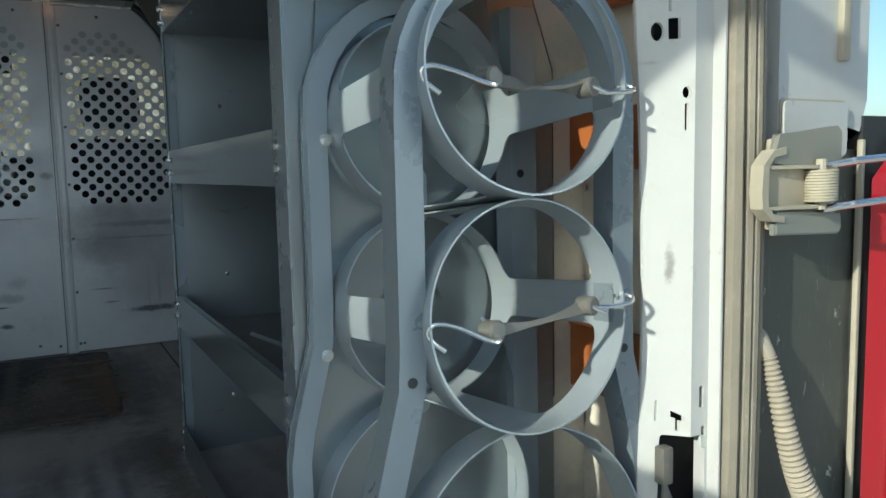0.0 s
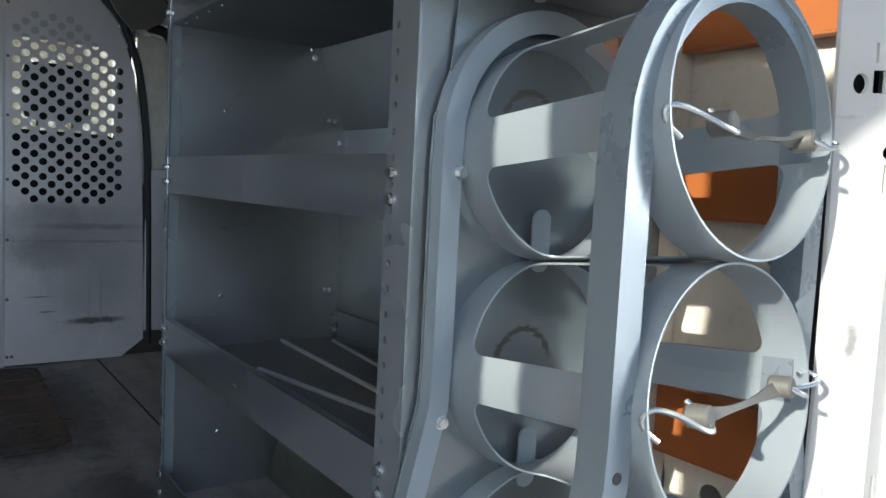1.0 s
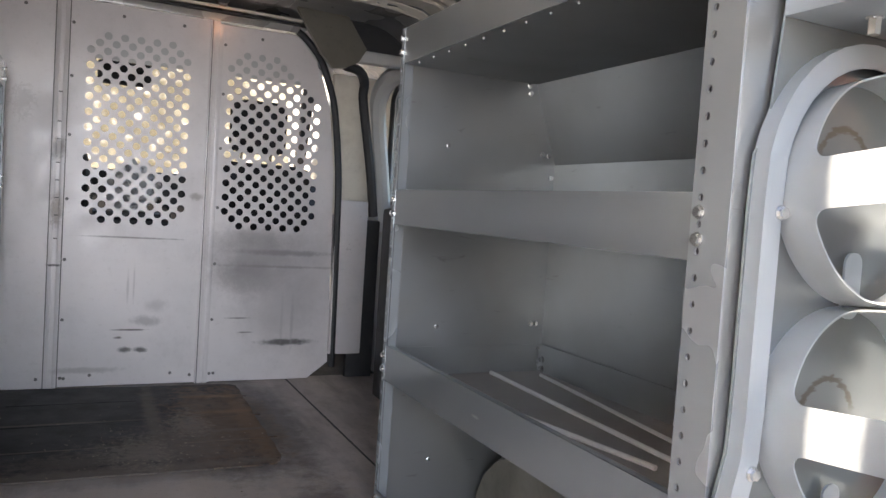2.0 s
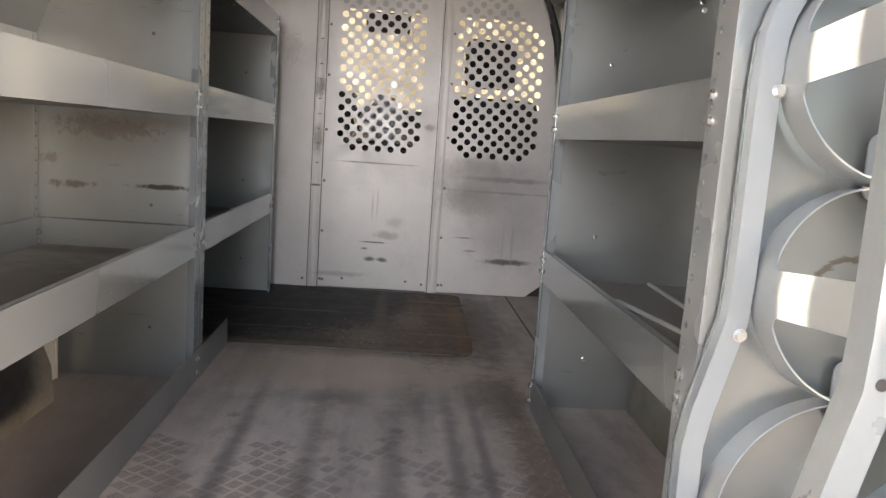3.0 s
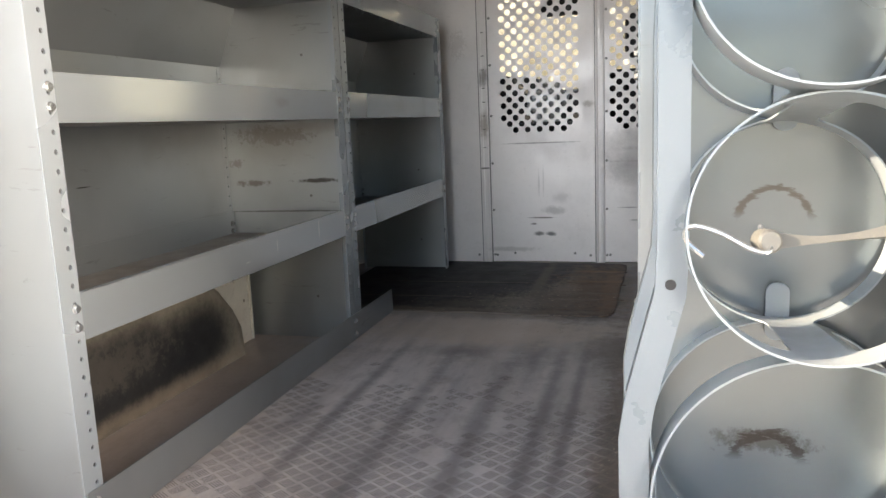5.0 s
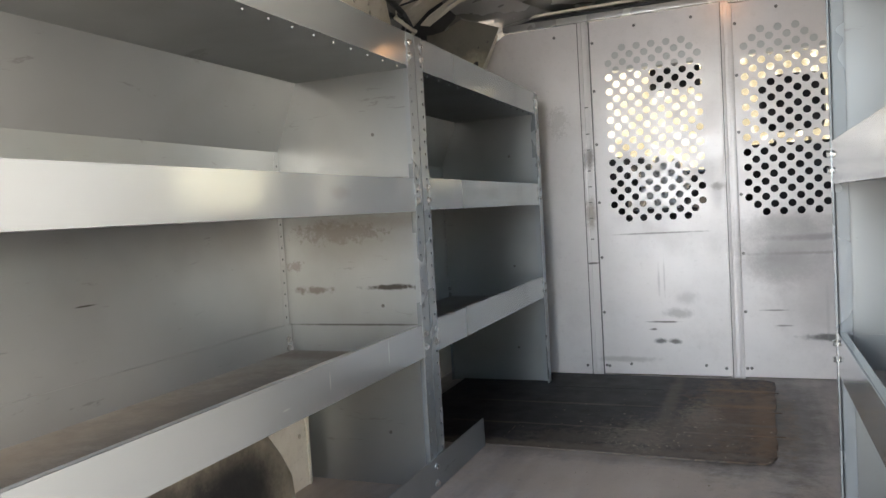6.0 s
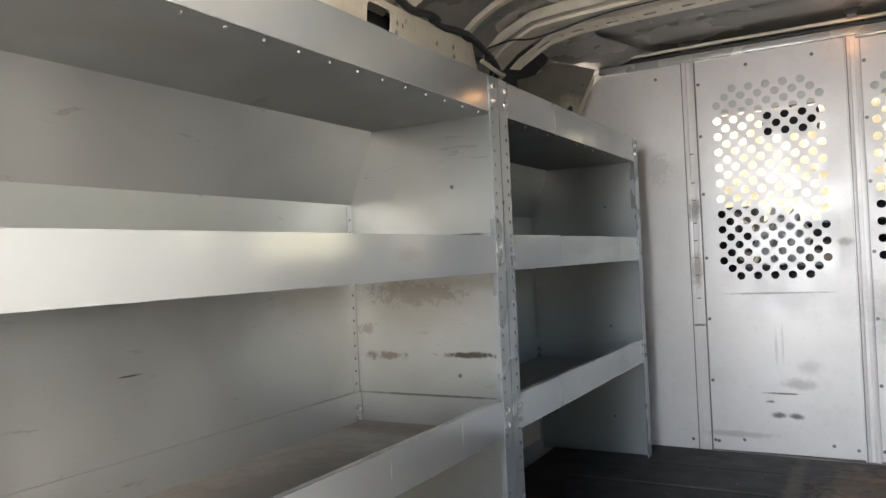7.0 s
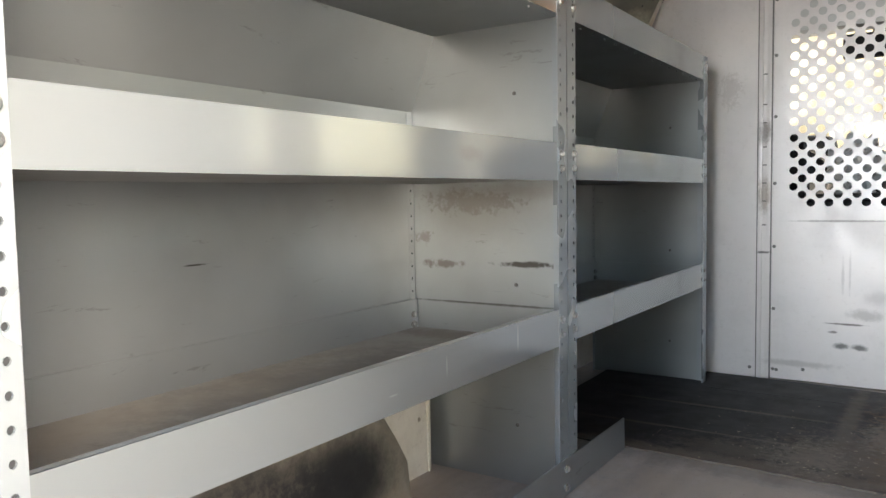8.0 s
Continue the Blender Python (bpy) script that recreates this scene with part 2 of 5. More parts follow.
# dark base for the shade in the roof corner, cream blot for its lit end
m_gusset = painted("shaded_gusset_steel", (0.20, 0.185, 0.15), 0.45, 0.1, dirt=(0.06, 0.055, 0.045), dirty=0.5, blots=[((-0.78, 3.22, 1.16), (0.12, 0.075, 0.075), (0.60, 0.54, 0.38), 0.9, 0.6, 20.0, 1.6)])
m_screw = painted("dull_steel_screw", (0.20, 0.19, 0.18), 0.5, 0.4, dirty=0.3)
m_roof = painted("roof_sheet_grey", (0.44, 0.43, 0.41), 0.26, 0.3, dirty=0.25)
m_orange = painted("orange_paint", (0.44, 0.14, 0.035), 0.4, 0.0, dirt=(0.2, 0.08, 0.03), dirty=0.3)
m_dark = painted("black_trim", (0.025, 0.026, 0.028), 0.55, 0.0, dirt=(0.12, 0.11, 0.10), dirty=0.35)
m_hinge = painted("dusty_hinge_steel", (0.42, 0.38, 0.29), 0.6, 0.1, dirt=(0.6, 0.54, 0.42), dirty=0.7)
m_zinc = painted("dull_galvanised_hinge", (0.25, 0.26, 0.235), 0.5, 0.35, dirt=(0.55, 0.49, 0.37), dirty=0.55, grain=90.0)
m_hose = painted("dusty_rubber_hose", (0.40, 0.35, 0.27), 0.75, 0.0, dirt=(0.2, 0.17, 0.13), dirty=0.4)
m_strap = painted("dusty_rubber_strap", (0.13, 0.125, 0.11), 0.45, 0.0, dirt=(0.26, 0.23, 0.17), dirty=0.6, grain=120.0)
m_jamb = painted("scuffed_black_jamb", (0.07, 0.075, 0.065), 0.42, 0.0, dirt=(0.20, 0.195, 0.15), dirty=0.5, streak=(3, 3, 0.5), flecks=((0.50, 0.48, 0.40), 0.8, (1.6, 1.6, 0.45)))
m_seal = painted("ribbed_rubber_seal", (0.23, 0.205, 0.16), 0.6, 0.0, dirt=(0.5, 0.44, 0.33), dirty=0.8, streak=(20, 20, 0.4))
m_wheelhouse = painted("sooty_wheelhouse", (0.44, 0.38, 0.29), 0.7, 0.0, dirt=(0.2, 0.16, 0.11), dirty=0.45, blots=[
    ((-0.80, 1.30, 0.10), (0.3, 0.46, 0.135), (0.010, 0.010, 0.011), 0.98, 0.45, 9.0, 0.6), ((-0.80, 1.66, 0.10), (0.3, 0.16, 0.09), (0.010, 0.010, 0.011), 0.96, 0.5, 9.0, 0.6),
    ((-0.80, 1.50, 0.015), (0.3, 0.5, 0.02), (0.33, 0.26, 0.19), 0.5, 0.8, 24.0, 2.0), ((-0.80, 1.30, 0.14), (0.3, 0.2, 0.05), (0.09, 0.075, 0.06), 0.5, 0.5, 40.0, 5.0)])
dust, rust = (0.16, 0.125, 0.10), (0.22, 0.12, 0.055)
m_rubbermat = painted("worn_black_rubber", (0.010, 0.010, 0.012), 0.60, 0.0, dirt=(0.07, 0.058, 0.05), dirty=0.4, grain=90.0, blots=[
    ((-0.085, 2.85, 0.0), (0.022, 0.50, 0.1), dust, 0.55, 0.6, 24.0, 2.4), ((0.02, 2.60, 0.0), (0.10, 0.17, 0.1), dust, 0.6, 0.5, 26.0, 3.4),
    ((0.05, 2.95, 0.0), (0.035, 0.30, 0.1), dust, 0.45, 0.6, 24.0, 3.0), ((0.19, 2.75, 0.0), (0.035, 0.40, 0.1), rust, 0.75, 0.5, 22.0, 3.0),
    ((0.13, 2.80, 0.0), (0.13, 0.42, 0.1), (0.17, 0.10, 0.055), 0.7, 0.6, 34.0, 5.0), ((-0.05, 2.62, 0.0), (0.16, 0.14, 0.1), (0.13, 0.10, 0.08), 0.6, 0.5, 40.0, 5.0), ((-0.28, 2.52, 0.0), (0.16, 0.07, 0.1), (0.12, 0.095, 0.075), 0.6, 0.5, 40.0, 4.0), ((0.13, 3.12, 0.0), (0.10, 0.016, 0.1), rust, 0.8, 0.6, 30.0, 2.4), ((0.15, 2.92, 0.0), (0.10, 0.018, 0.1), rust, 0.75, 0.6, 30.0, 2.6), ((0.14, 2.72, 0.0), (0.10, 0.012, 0.1), dust, 0.7, 0.6, 30.0, 2.4),
    ((-0.30, 2.43, 0.0), (0.55, 0.035, 0.1), dust, 0.8, 0.5, 22.0, 2.8), ((-0.14, 2.56, 0.0), (0.07, 0.11, 0.1), (0.26, 0.22, 0.18), 0.5, 0.4, 60.0, 5.0),
    ((0.01, 2.80, 0.0), (0.05, 0.12, 0.1), (0.26, 0.22, 0.18), 0.5, 0.4, 60.0, 5.0), ((-0.42, 2.88, 0.0), (0.30, 0.008, 0.1), dust, 0.6, 0.6, 20.0, 2.0), ((-0.42, 2.63, 0.0), (0.30, 0.008, 0.1), dust, 0.6, 0.6, 20.0, 2.0)])
m_grit = painted("pale_grit", (0.36, 0.30, 0.23), 0.8, 0.0, dirt=(0.06, 0.05, 0.04), dirty=0.9, grain=160.0)
m_asphalt = painted("concrete_yard", (0.58, 0.53, 0.46), 0.9, 0.0, dirty=0.3, grain=200.0)
m_seat = painted("dark_seat_cloth", (0.035, 0.035, 0.04), 0.85, 0.0, dirty=0.1, grain=300.0)
m_dash = painted("grey_dashboard", (0.035, 0.036, 0.04), 0.6, 0.0, dirty=0.15)


def floor_material(name, gain):
    """Worn tread sheet, stained along the walkway; gain: how pale the metal is rubbed."""
    n = Nodes(name)
    worn = n.band(n.noise(2.2, 6.0, 0.65, (1.8, 0.7, 1)), 0.34, 0.66)
    col = n.mix(worn, (0.45, 0.39, 0.365), (0.62, 0.55, 0.515))
    warm = n.blot((-0.40, 1.0, 0.0), (0.30, 0.45, 0.3), 0.9, 12.0, 1.5)
    col = n.mix(n.math("MULTIPLY", warm, 0.6), col, (0.42, 0.33, 0.27))
    col = n.mix(n.math("MULTIPLY", n.band(n.noise(3.0, 5.0, 0.6, (3.2, 0.5, 1)), 0.46, 0.70), 0.45), col, (0.12, 0.105, 0.105))
    col = n.mix(n.math("MULTIPLY", n.band(n.noise(26.0, 7.0, 0.75), 0.54, 0.80), 0.3), col, (0.20, 0.165, 0.14))
    col = n.mix(n.math("MULTIPLY", n.band(n.noise(11.0, 7.0, 0.72, (1.2, 0.8, 1)), 0.48, 0.64), 0.32), col, (0.22, 0.18, 0.165))
    col = n.mix(n.math("MULTIPLY", n.band(n.noise(7.0, 6.0, 0.7, (1, 1, 4)), 0.54, 0.72), 0.4), col, (0.30, 0.225, 0.165))
    col = n.mix(n.math("MULTIPLY", n.band(n.noise(70.0, 4.0, 0.7), 0.58, 0.72), 0.45), col, (0.13, 0.105, 0.09))
    cool = n.blot((0.10, 1.9, 0.0), (0.35, 0.55, 0.3), 0.9, 12.0, 1.5)
    col = n.mix(n.math("MULTIPLY", cool, 0.3), col, (0.28, 0.27, 0.27))
    for x, y, w, h in ((-0.20, 1.25, 0.020, 0.75), (-0.03, 1.30, 0.022, 0.65), (0.10, 1.45, 0.016, 0.70), (0.16, 1.5, 0.012, 0.6), (-0.36, 1.5, 0.016, 0.6), (0.02, 2.10, 0.05, 0.2), (-0.18, 2.0, 0.08, 0.05)):
        groove = n.blot((x, y, 0.0), (w, h, 0.2), 0.9, 16.0, 2.4)
        col = n.mix(n.math("MULTIPLY", groove, 0.62), col, (0.085, 0.075, 0.078))
    col = n.mix(1.0 - gain, col, (0.05, 0.042, 0.04))
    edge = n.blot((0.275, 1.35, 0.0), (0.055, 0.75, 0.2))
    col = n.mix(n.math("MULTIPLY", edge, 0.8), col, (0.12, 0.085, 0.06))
    for x, y, w, h in ((-0.30, 0.83, 0.05, 0.018), (-0.16, 0.80, 0.03, 0.012), (0.05, 0.95, 0.02, 0.03)):
        col = n.mix(n.math("MULTIPLY", n.blot((x, y, 0.0), (w, h, 0.2), 0.3, 50.0, 3.4), 0.8), col, (0.10, 0.065, 0.05))
    tan = n.blot((-0.15, 2.22, 0.0), (0.42, 0.16, 0.2), 0.6, 16.0, 2.6)
    col = n.mix(n.math("MULTIPLY", tan, 0.75), col, (0.50, 0.41, 0.335))
    col = n.mix(n.math("MULTIPLY", n.blot((-0.76, 1.5, 0.0), (0.22, 0.9, 0.2), 0.6, 16.0, 2.0), 0.6), col, (0.44, 0.345, 0.265))
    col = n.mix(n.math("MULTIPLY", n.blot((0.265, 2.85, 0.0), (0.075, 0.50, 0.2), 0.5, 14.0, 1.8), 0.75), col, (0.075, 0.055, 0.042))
    col = n.mix(n.math("MULTIPLY", n.blot((0.235, 2.80, 0.0), (0.04, 0.30, 0.2), 0.5, 26.0, 3.0), 0.7), col, (0.21, 0.11, 0.05))
    col = n.mix(n.math("MULTIPLY", n.blot((-0.16, 2.395, 0.0), (0.44, 0.05, 0.2), 0.5, 18.0, 2.4), 0.4), col, (0.13, 0.10, 0.075))
    col = n.mix(n.math("MULTIPLY", n.blot((0.24, 2.05, 0.0), (0.07, 0.16, 0.2), 0.6, 14.0, 2.2), 0.7), col, (0.10, 0.075, 0.06))
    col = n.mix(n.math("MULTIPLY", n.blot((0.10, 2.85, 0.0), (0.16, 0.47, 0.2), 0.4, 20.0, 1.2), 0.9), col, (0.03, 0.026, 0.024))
    n.bump(n.noise(30.0, 6.0, 0.65), 0.35, 0.0018)
    r = n.math("MULTIPLY_ADD", n.noise(9.0, 4.0), 0.3, 0.34)
    return n.done(col, r, 0.0)


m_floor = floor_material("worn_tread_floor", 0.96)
m_groove = painted("groove_dirt", (0.14, 0.118, 0.105), 0.7, 0.0, dirt=(0.07, 0.06, 0.052), dirty=0.5)
m_tread = floor_material("rubbed_tread_bars", 1.0)


def glass_material(name, tint, rough=0.0):
    n = Nodes(name)
    n.bsdf.inputs["Transmission Weight"].default_value = 1.0
    n.bsdf.inputs["IOR"].default_value = 1.45
    return n.done(tint, rough)


m_glass = glass_material("window_glass", (0.95, 0.97, 0.96))
m_tinted = glass_material("tinted_window_glass", (0.62, 0.66, 0.65))
m_bag = painted("crumpled_pale_plastic", (0.70, 0.71, 0.72), 0.14, 0.0, dirty=0.35)
m_lamp_red = painted("red_lamp_plastic", (0.42, 0.012, 0.02), 0.15, 0.0, dirty=0.12)
m_lamp_white = painted("grey_lamp_plastic", (0.55, 0.54, 0.56), 0.2, 0.0, dirty=0.12, streak=(30, 30, 1))


def backdrop_material():
    n = Nodes("autumn_backdrop")
    big = n.noise(0.35, 6.0, 0.65)
    col = n.mix(n.band(big, 0.40, 0.62), (0.17, 0.15, 0.10), (0.52, 0.48, 0.37))
    col = n.mix(n.band(n.noise(2.5, 5.0, 0.7), 0.5, 0.7), col, (0.78, 0.76, 0.70))
    return n.done(col, 0.9)


m_backdrop = backdrop_material()


# ---- mesh helpers ----
HERE = Vector((0, 0, 0))           # where the next group of things is set
REAR = Vector((-0.008, 0.067, 0.013))


def thing(name, base, label="", category="", group="", kind=""):
    ob = new(name)
    ob.location = Vector(base) + HERE
    return tagged(ob, label, category, group, kind)


def origin(ob):
    p = Vector(ob.location)
    while ob.parent:
        ob = ob.parent
        p += Vector(ob.location)
    return p


def part(name, bm, material, parent=None, label="", category="", group="", kind="", smooth=0.6):
    """Links a bmesh in world places as one mesh object, under a thing or part if one is given."""
    bmesh.ops.translate(bm, verts=bm.verts, vec=HERE - (origin(parent) if parent else Vector((0, 0, 0))))
    bmesh.ops.recalc_face_normals(bm, faces=bm.faces)
    me = bpy.data.meshes.new(name)
    bm.to_mesh(me)
    bm.free()
    me.materials.append(material)
    if smooth:
        me.shade_smooth()
        me.set_sharp_from_angle(angle=smooth)
    ob = new(name, me)
    if parent:
        ob.parent = parent
    return tagged(ob, label, category, group, kind)


def box(x0, x1, y0, y1, z0, z1, bevel=0.0, bm=None):
    b = bmesh.new()
    v = [b.verts.new((x, y, z)) for z in (z0, z1) for y in (y0, y1) for x in (x0, x1)]
    for f in ((0, 2, 3, 1), (4, 5, 7, 6), (0, 1, 5, 4), (2, 6, 7, 3), (0, 4, 6, 2), (1, 3, 7, 5)):
        b.faces.new([v[k] for k in f])
    if bevel:
        bmesh.ops.bevel(b, geom=b.edges[:], offset=bevel, segments=2, affect="EDGES", profile=0.6)
    return join(bm, b) if bm else b


def join(bm, other):
    me = bpy.data.meshes.new("tmp")
    other.to_mesh(me)
    other.free()
    bm.from_mesh(me)
    bpy.data.meshes.remove(me)
    return bm


def loop_circle(u, v, r, k=10, rv=None):
    return [(u + r * math.cos(2 * math.pi * i / k), v + (rv or r) * math.sin(2 * math.pi * i / k)) for i in range(k)]


def loop_round(u0, u1, v0, v1, r, k=5):
    """A rounded rectangle."""
    pts = []
    for cu, cv, a in ((u1 - r, v1 - r, 0), (u0 + r, v1 - r, 90), (u0 + r, v0 + r, 180), (u1 - r, v0 + r, 270)):
        for i in range(k + 1):
            t = radians(a + 90 * i / k)
            pts.append((cu + r * math.cos(t), cv + r * math.sin(t)))
    return pts


def plate(outline, holes, thick, place, cuts=(), rows=()):
    """A sheet with holes: outline and holes in (u, v); place(u, v, w) gives the point in the world; cuts, rows: u and v values to split at."""
    b = bmesh.new()
    edges = []
    if not holes:
        b.faces.new([b.verts.new((u, v, 0)) for u, v in outline])
        bmesh.ops.triangulate(b, faces=b.faces[:])
    for ring in [outline] + list(holes) if holes else []:
        vs = [b.verts.new((u, v, 0)) for u, v in ring]
        edges += [b.edges.new((vs[i], vs[(i + 1) % len(vs)])) for i in range(len(vs))]
    if holes:
        bmesh.ops.triangle_fill(b, use_beauty=True, use_dissolve=False, edges=edges, normal=(0, 0, 1))
    for c in cuts:
        bmesh.ops.bisect_plane(b, geom=b.verts[:] + b.edges[:] + b.faces[:], plane_co=(c, 0, 0), plane_no=(1, 0, 0))
    for c in rows:
        bmesh.ops.bisect_plane(b, geom=b.verts[:] + b.edges[:] + b.faces[:], plane_co=(0, c, 0), plane_no=(0, 1, 0))
    if thick:
        out = bmesh.ops.extrude_face_region(b, geom=b.faces[:])
        for v in out["geom"]:
            if isinstance(v, bmesh.types.BMVert):
                v.co.z = thick
    for v in b.verts:
        v.co = place(*v.co)
    return b


def sweep(path, profile, side=(0, 1, 0), closed=False):
    """A profile (n, s) carried along a path that lies across side; n is the in-plane normal."""
    b = bmesh.new()
    side = Vector(side)
    path = [Vector(p) for p in path]
    rings = []
    for i, p in enumerate(path):
        a, c = path[max(i - 1, 0)], path[min(i + 1, len(path) - 1)]
        along = (c - a).normalized()
        n = along.cross(side).normalized()
        d1 = (p - a).normalized() if i else along
        stretch = 1.0 / max(0.6, math.sqrt(max(0.3, (1 + d1.dot((c - p).normalized())) / 2))) if 0 < i < len(path) - 1 else 1.0
        rings.append([b.verts.new(p + n * u * stretch + side * w) for u, w in profile])
    m = len(profile)
    for r, q in zip(rings, rings[1:]):
        for k in range(m):
            b.faces.new((r[k], r[(k + 1) % m], q[(k + 1) % m], q[k]))
    b.faces.new(rings[0][::-1])
    b.faces.new(rings[-1])
    return b


def tube(path, radius, sides=8, caps=True, bm=None):
    """A round tube along any path; radius: a number or one for each point."""
    b = bm or bmesh.new()
    path = [Vector(p) for p in path]
    radii = radius if isinstance(radius, (list, tuple)) else [radius] * len(path)
    up = None
    rings = []
    for i, p in enumerate(path):
        along = (path[min(i + 1, len(path) - 1)] - path[max(i - 1, 0)]).normalized()
        if up is None:
            up = along.orthogonal().normalized()
        up = (up - along * up.dot(along)).normalized()
        other = along.cross(up)
        rings.append([b.verts.new(p + radii[i] * (math.cos(2 * math.pi * k / sides) * up + math.sin(2 * math.pi * k / sides) * other)) for k in range(sides)])
    for r, q in zip(rings, rings[1:]):
        for k in range(sides):
            b.faces.new((r[k], r[(k + 1) % sides], q[(k + 1) % sides], q[k]))
    if caps:
        b.faces.new(rings[0][::-1])
        b.faces.new(rings[-1])
    return b


def smooth_path(points, steps=6):
    """Catmull-Rom through the points."""
    p = [Vector(q) for q in points]
    p = [2 * p[0] - p[1]] + p + [2 * p[-1] - p[-2]]
    out = []
    for a, b, c, d in zip(p, p[1:], p[2:], p[3:]):
        for i in range(steps):
            t = i / steps
            out.append(0.5 * (2 * b + (c - a) * t + (2 * a - 5 * b + 4 * c - d) * t * t + (3 * b - a - 3 * c + d) * t ** 3))
    return out + [p[-2]]


def bolt_mesh(centre, way, r=0.008, h=0.006):
    """A hexagon bolt head with its washer."""
    way = Vector(way).normalized()
    c = Vector(centre)
    b = tube([c, c + way * 0.0015], r * 1.35, 12)
    tube([c + way * 0.0015, c + way * h], [r, r], 6, bm=b)
    return b


def bolt(parent, centre, way, r=0.008, h=0.006, name="bolt"):
    return part(name, bolt_mesh(centre, way, r, h), m_screw if name == "screw" else m_bolt, parent, smooth=0.4)


def struct(name, bm, material, label, category="", smooth=0.6):
    return part(name, bm, material, None, label, category, "", "structure", smooth)


# ---- the van's shell ----
from mathutils import noise

BULK_Y = 3.345


def build_floor():
    b = box(-0.99, 0.86, 0.50, BULK_Y + 0.05, -0.035, 0.0, 0.004)
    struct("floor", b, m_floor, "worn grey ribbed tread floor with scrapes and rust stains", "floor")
    # tread: groups of bars turned by turns, with dirt packed in the grooves, worn away in places
    bars, grooves = ([], []), ([], [])
    cell, turn = 0.031, radians(33)
    ca, sa = math.cos(turn), math.sin(turn)

    def strip(store, cx, cy, flip, across, half_long, half_wide, top, taper):
        verts, faces = store
        base = len(verts)
        for grow, z in ((1.0, 0.0002), (taper, top)):
            for su, sv in ((-1, -1), (1, -1), (1, 1), (-1, 1)):
                p = su * half_long * (1 - (1 - grow) * 0.06)
                q = across + sv * half_wide * grow
                du, dv = (p, q) if flip else (q, p)
                verts.append((cx + du * ca + dv * sa, cy - du * sa + dv * ca, z))
        faces += [[base + f for f in q] for q in ((4, 5, 6, 7), (0, 1, 5, 4), (1, 2, 6, 5), (2, 3, 7, 6), (3, 0, 4, 7))]

    for i in range(-90, 100):
        for j in range(-45, 100):
            u, v = i * cell, j * cell
            cx, cy = u * ca + v * sa, -u * sa + v * ca
            if not (-0.53 < cx < 0.285 and 0.53 < cy < 2.32):
                continue
            flip = (i + j) % 2
            wear = noise.noise(Vector((cx * 2.3, cy * 1.7, 3.0))) + 0.5 * noise.noise(Vector((cx * 9, cy * 7, 8.0))) + 0.35 * noise.noise(Vector((cx * 30, cy * 30, 1.0)))
            keep = 1.12 + 1.25 * wear - 1.1 * max(0.0, cy - 0.95) - 0.3 * max(0.0, cx + 0.05) - (0.06 if flip else 0.0)
            if keep < 0.5:
                continue
            keep = min(1.0, keep)
            for k in range(6):
                strip(bars, cx, cy, flip, (k - 2.5) * cell * 0.150, cell * 0.455, cell * 0.046, 0.0003 + 0.0004 * (keep - 0.4), 0.7)
            for k in range(5):
                strip(grooves, cx, cy, flip, (k - 2) * cell * 0.150, cell * (0.38 + 0.06 * keep), cell * 0.040 * (0.1 + 0.9 * keep), 0.0003, 0.9)
    for nm, store, mat, words in (("tread_bars", bars, m_tread, "raised worn tread bars of the steel floor"), ("groove_dirt", grooves, m_groove, "dark dirt packed between the tread bars")):
        me = bpy.data.meshes.new(nm)
        me.from_pydata(store[0], [], store[1])
        me.materials.append(mat)
        tagged(new(nm, me), words, "floor tread", kind="stuff")
    # worn rubber mat in front of the bulkhead
    rnd = random.Random(4)
    pts = [(-0.88, 2.43), (-0.50, 2.415), (-0.20, 2.41), (0.0, 2.40), (0.190, 2.40), (0.215, 2.46), (0.222, 2.80), (0.232, 3.26), (0.20, 3.295), (-0.05, 3.30), (-0.55, 3.325), (-0.88, 3.33)]
    ring = []
    for (ax, ay), (cx, cy) in zip(pts, pts[1:] + pts[:1]):
        for k in range(6):
            t = k / 6
            ring.append((ax + (cx - ax) * t + rnd.uniform(-0.003, 0.003), ay + (cy - ay) * t + rnd.uniform(-0.003, 0.003)))
    mat_ob = thing("rubber_mat", (0, 2.85, 0), "worn black rubber mat with brown dust and grit", "mat")
    part("sheet", plate(ring, (), 0.004, lambda u, v, w: Vector((u, v, 0.001 + w))), m_rubbermat, mat_ob)
    for y in (2.62, 2.86, 3.10):
        for x0, x1 in ((-0.50, -0.12), (-0.02, 0.24)):
            part("rib", box(x0, x1, y, y + 0.010, 0.0045, 0.0062, 0.0006), m_rubbermat, mat_ob)
    # grit and flakes
    grit = bmesh.new()
    for k in range(1300):
        near = rnd.random() < 0.72
        x = min(0.306, 0.306 - abs(rnd.gauss(0, 0.032))) if near else rnd.gauss(-0.1, 0.22)
        y = rnd.uniform(0.75, 1.9) if near else rnd.gauss(2.5, 0.22)
        s = rnd.uniform(0.0008, 0.0028) * (1.8 if rnd.random() < 0.06 else 1)
        c = Vector((max(-0.5, min(0.31, x)), y, 0.0055 if y > 2.36 else 0.0008))
        pts = [grit.verts.new(c + Vector((rnd.uniform(-1, 1) * s, rnd.uniform(-1, 1) * s, abs(rnd.uniform(0, 1)) * s))) for _ in range(4)]
        for f in ((0, 1, 2), (0, 2, 3), (0, 1, 3), (1, 2, 3)):
            grit.faces.new([pts[q] for q in f])
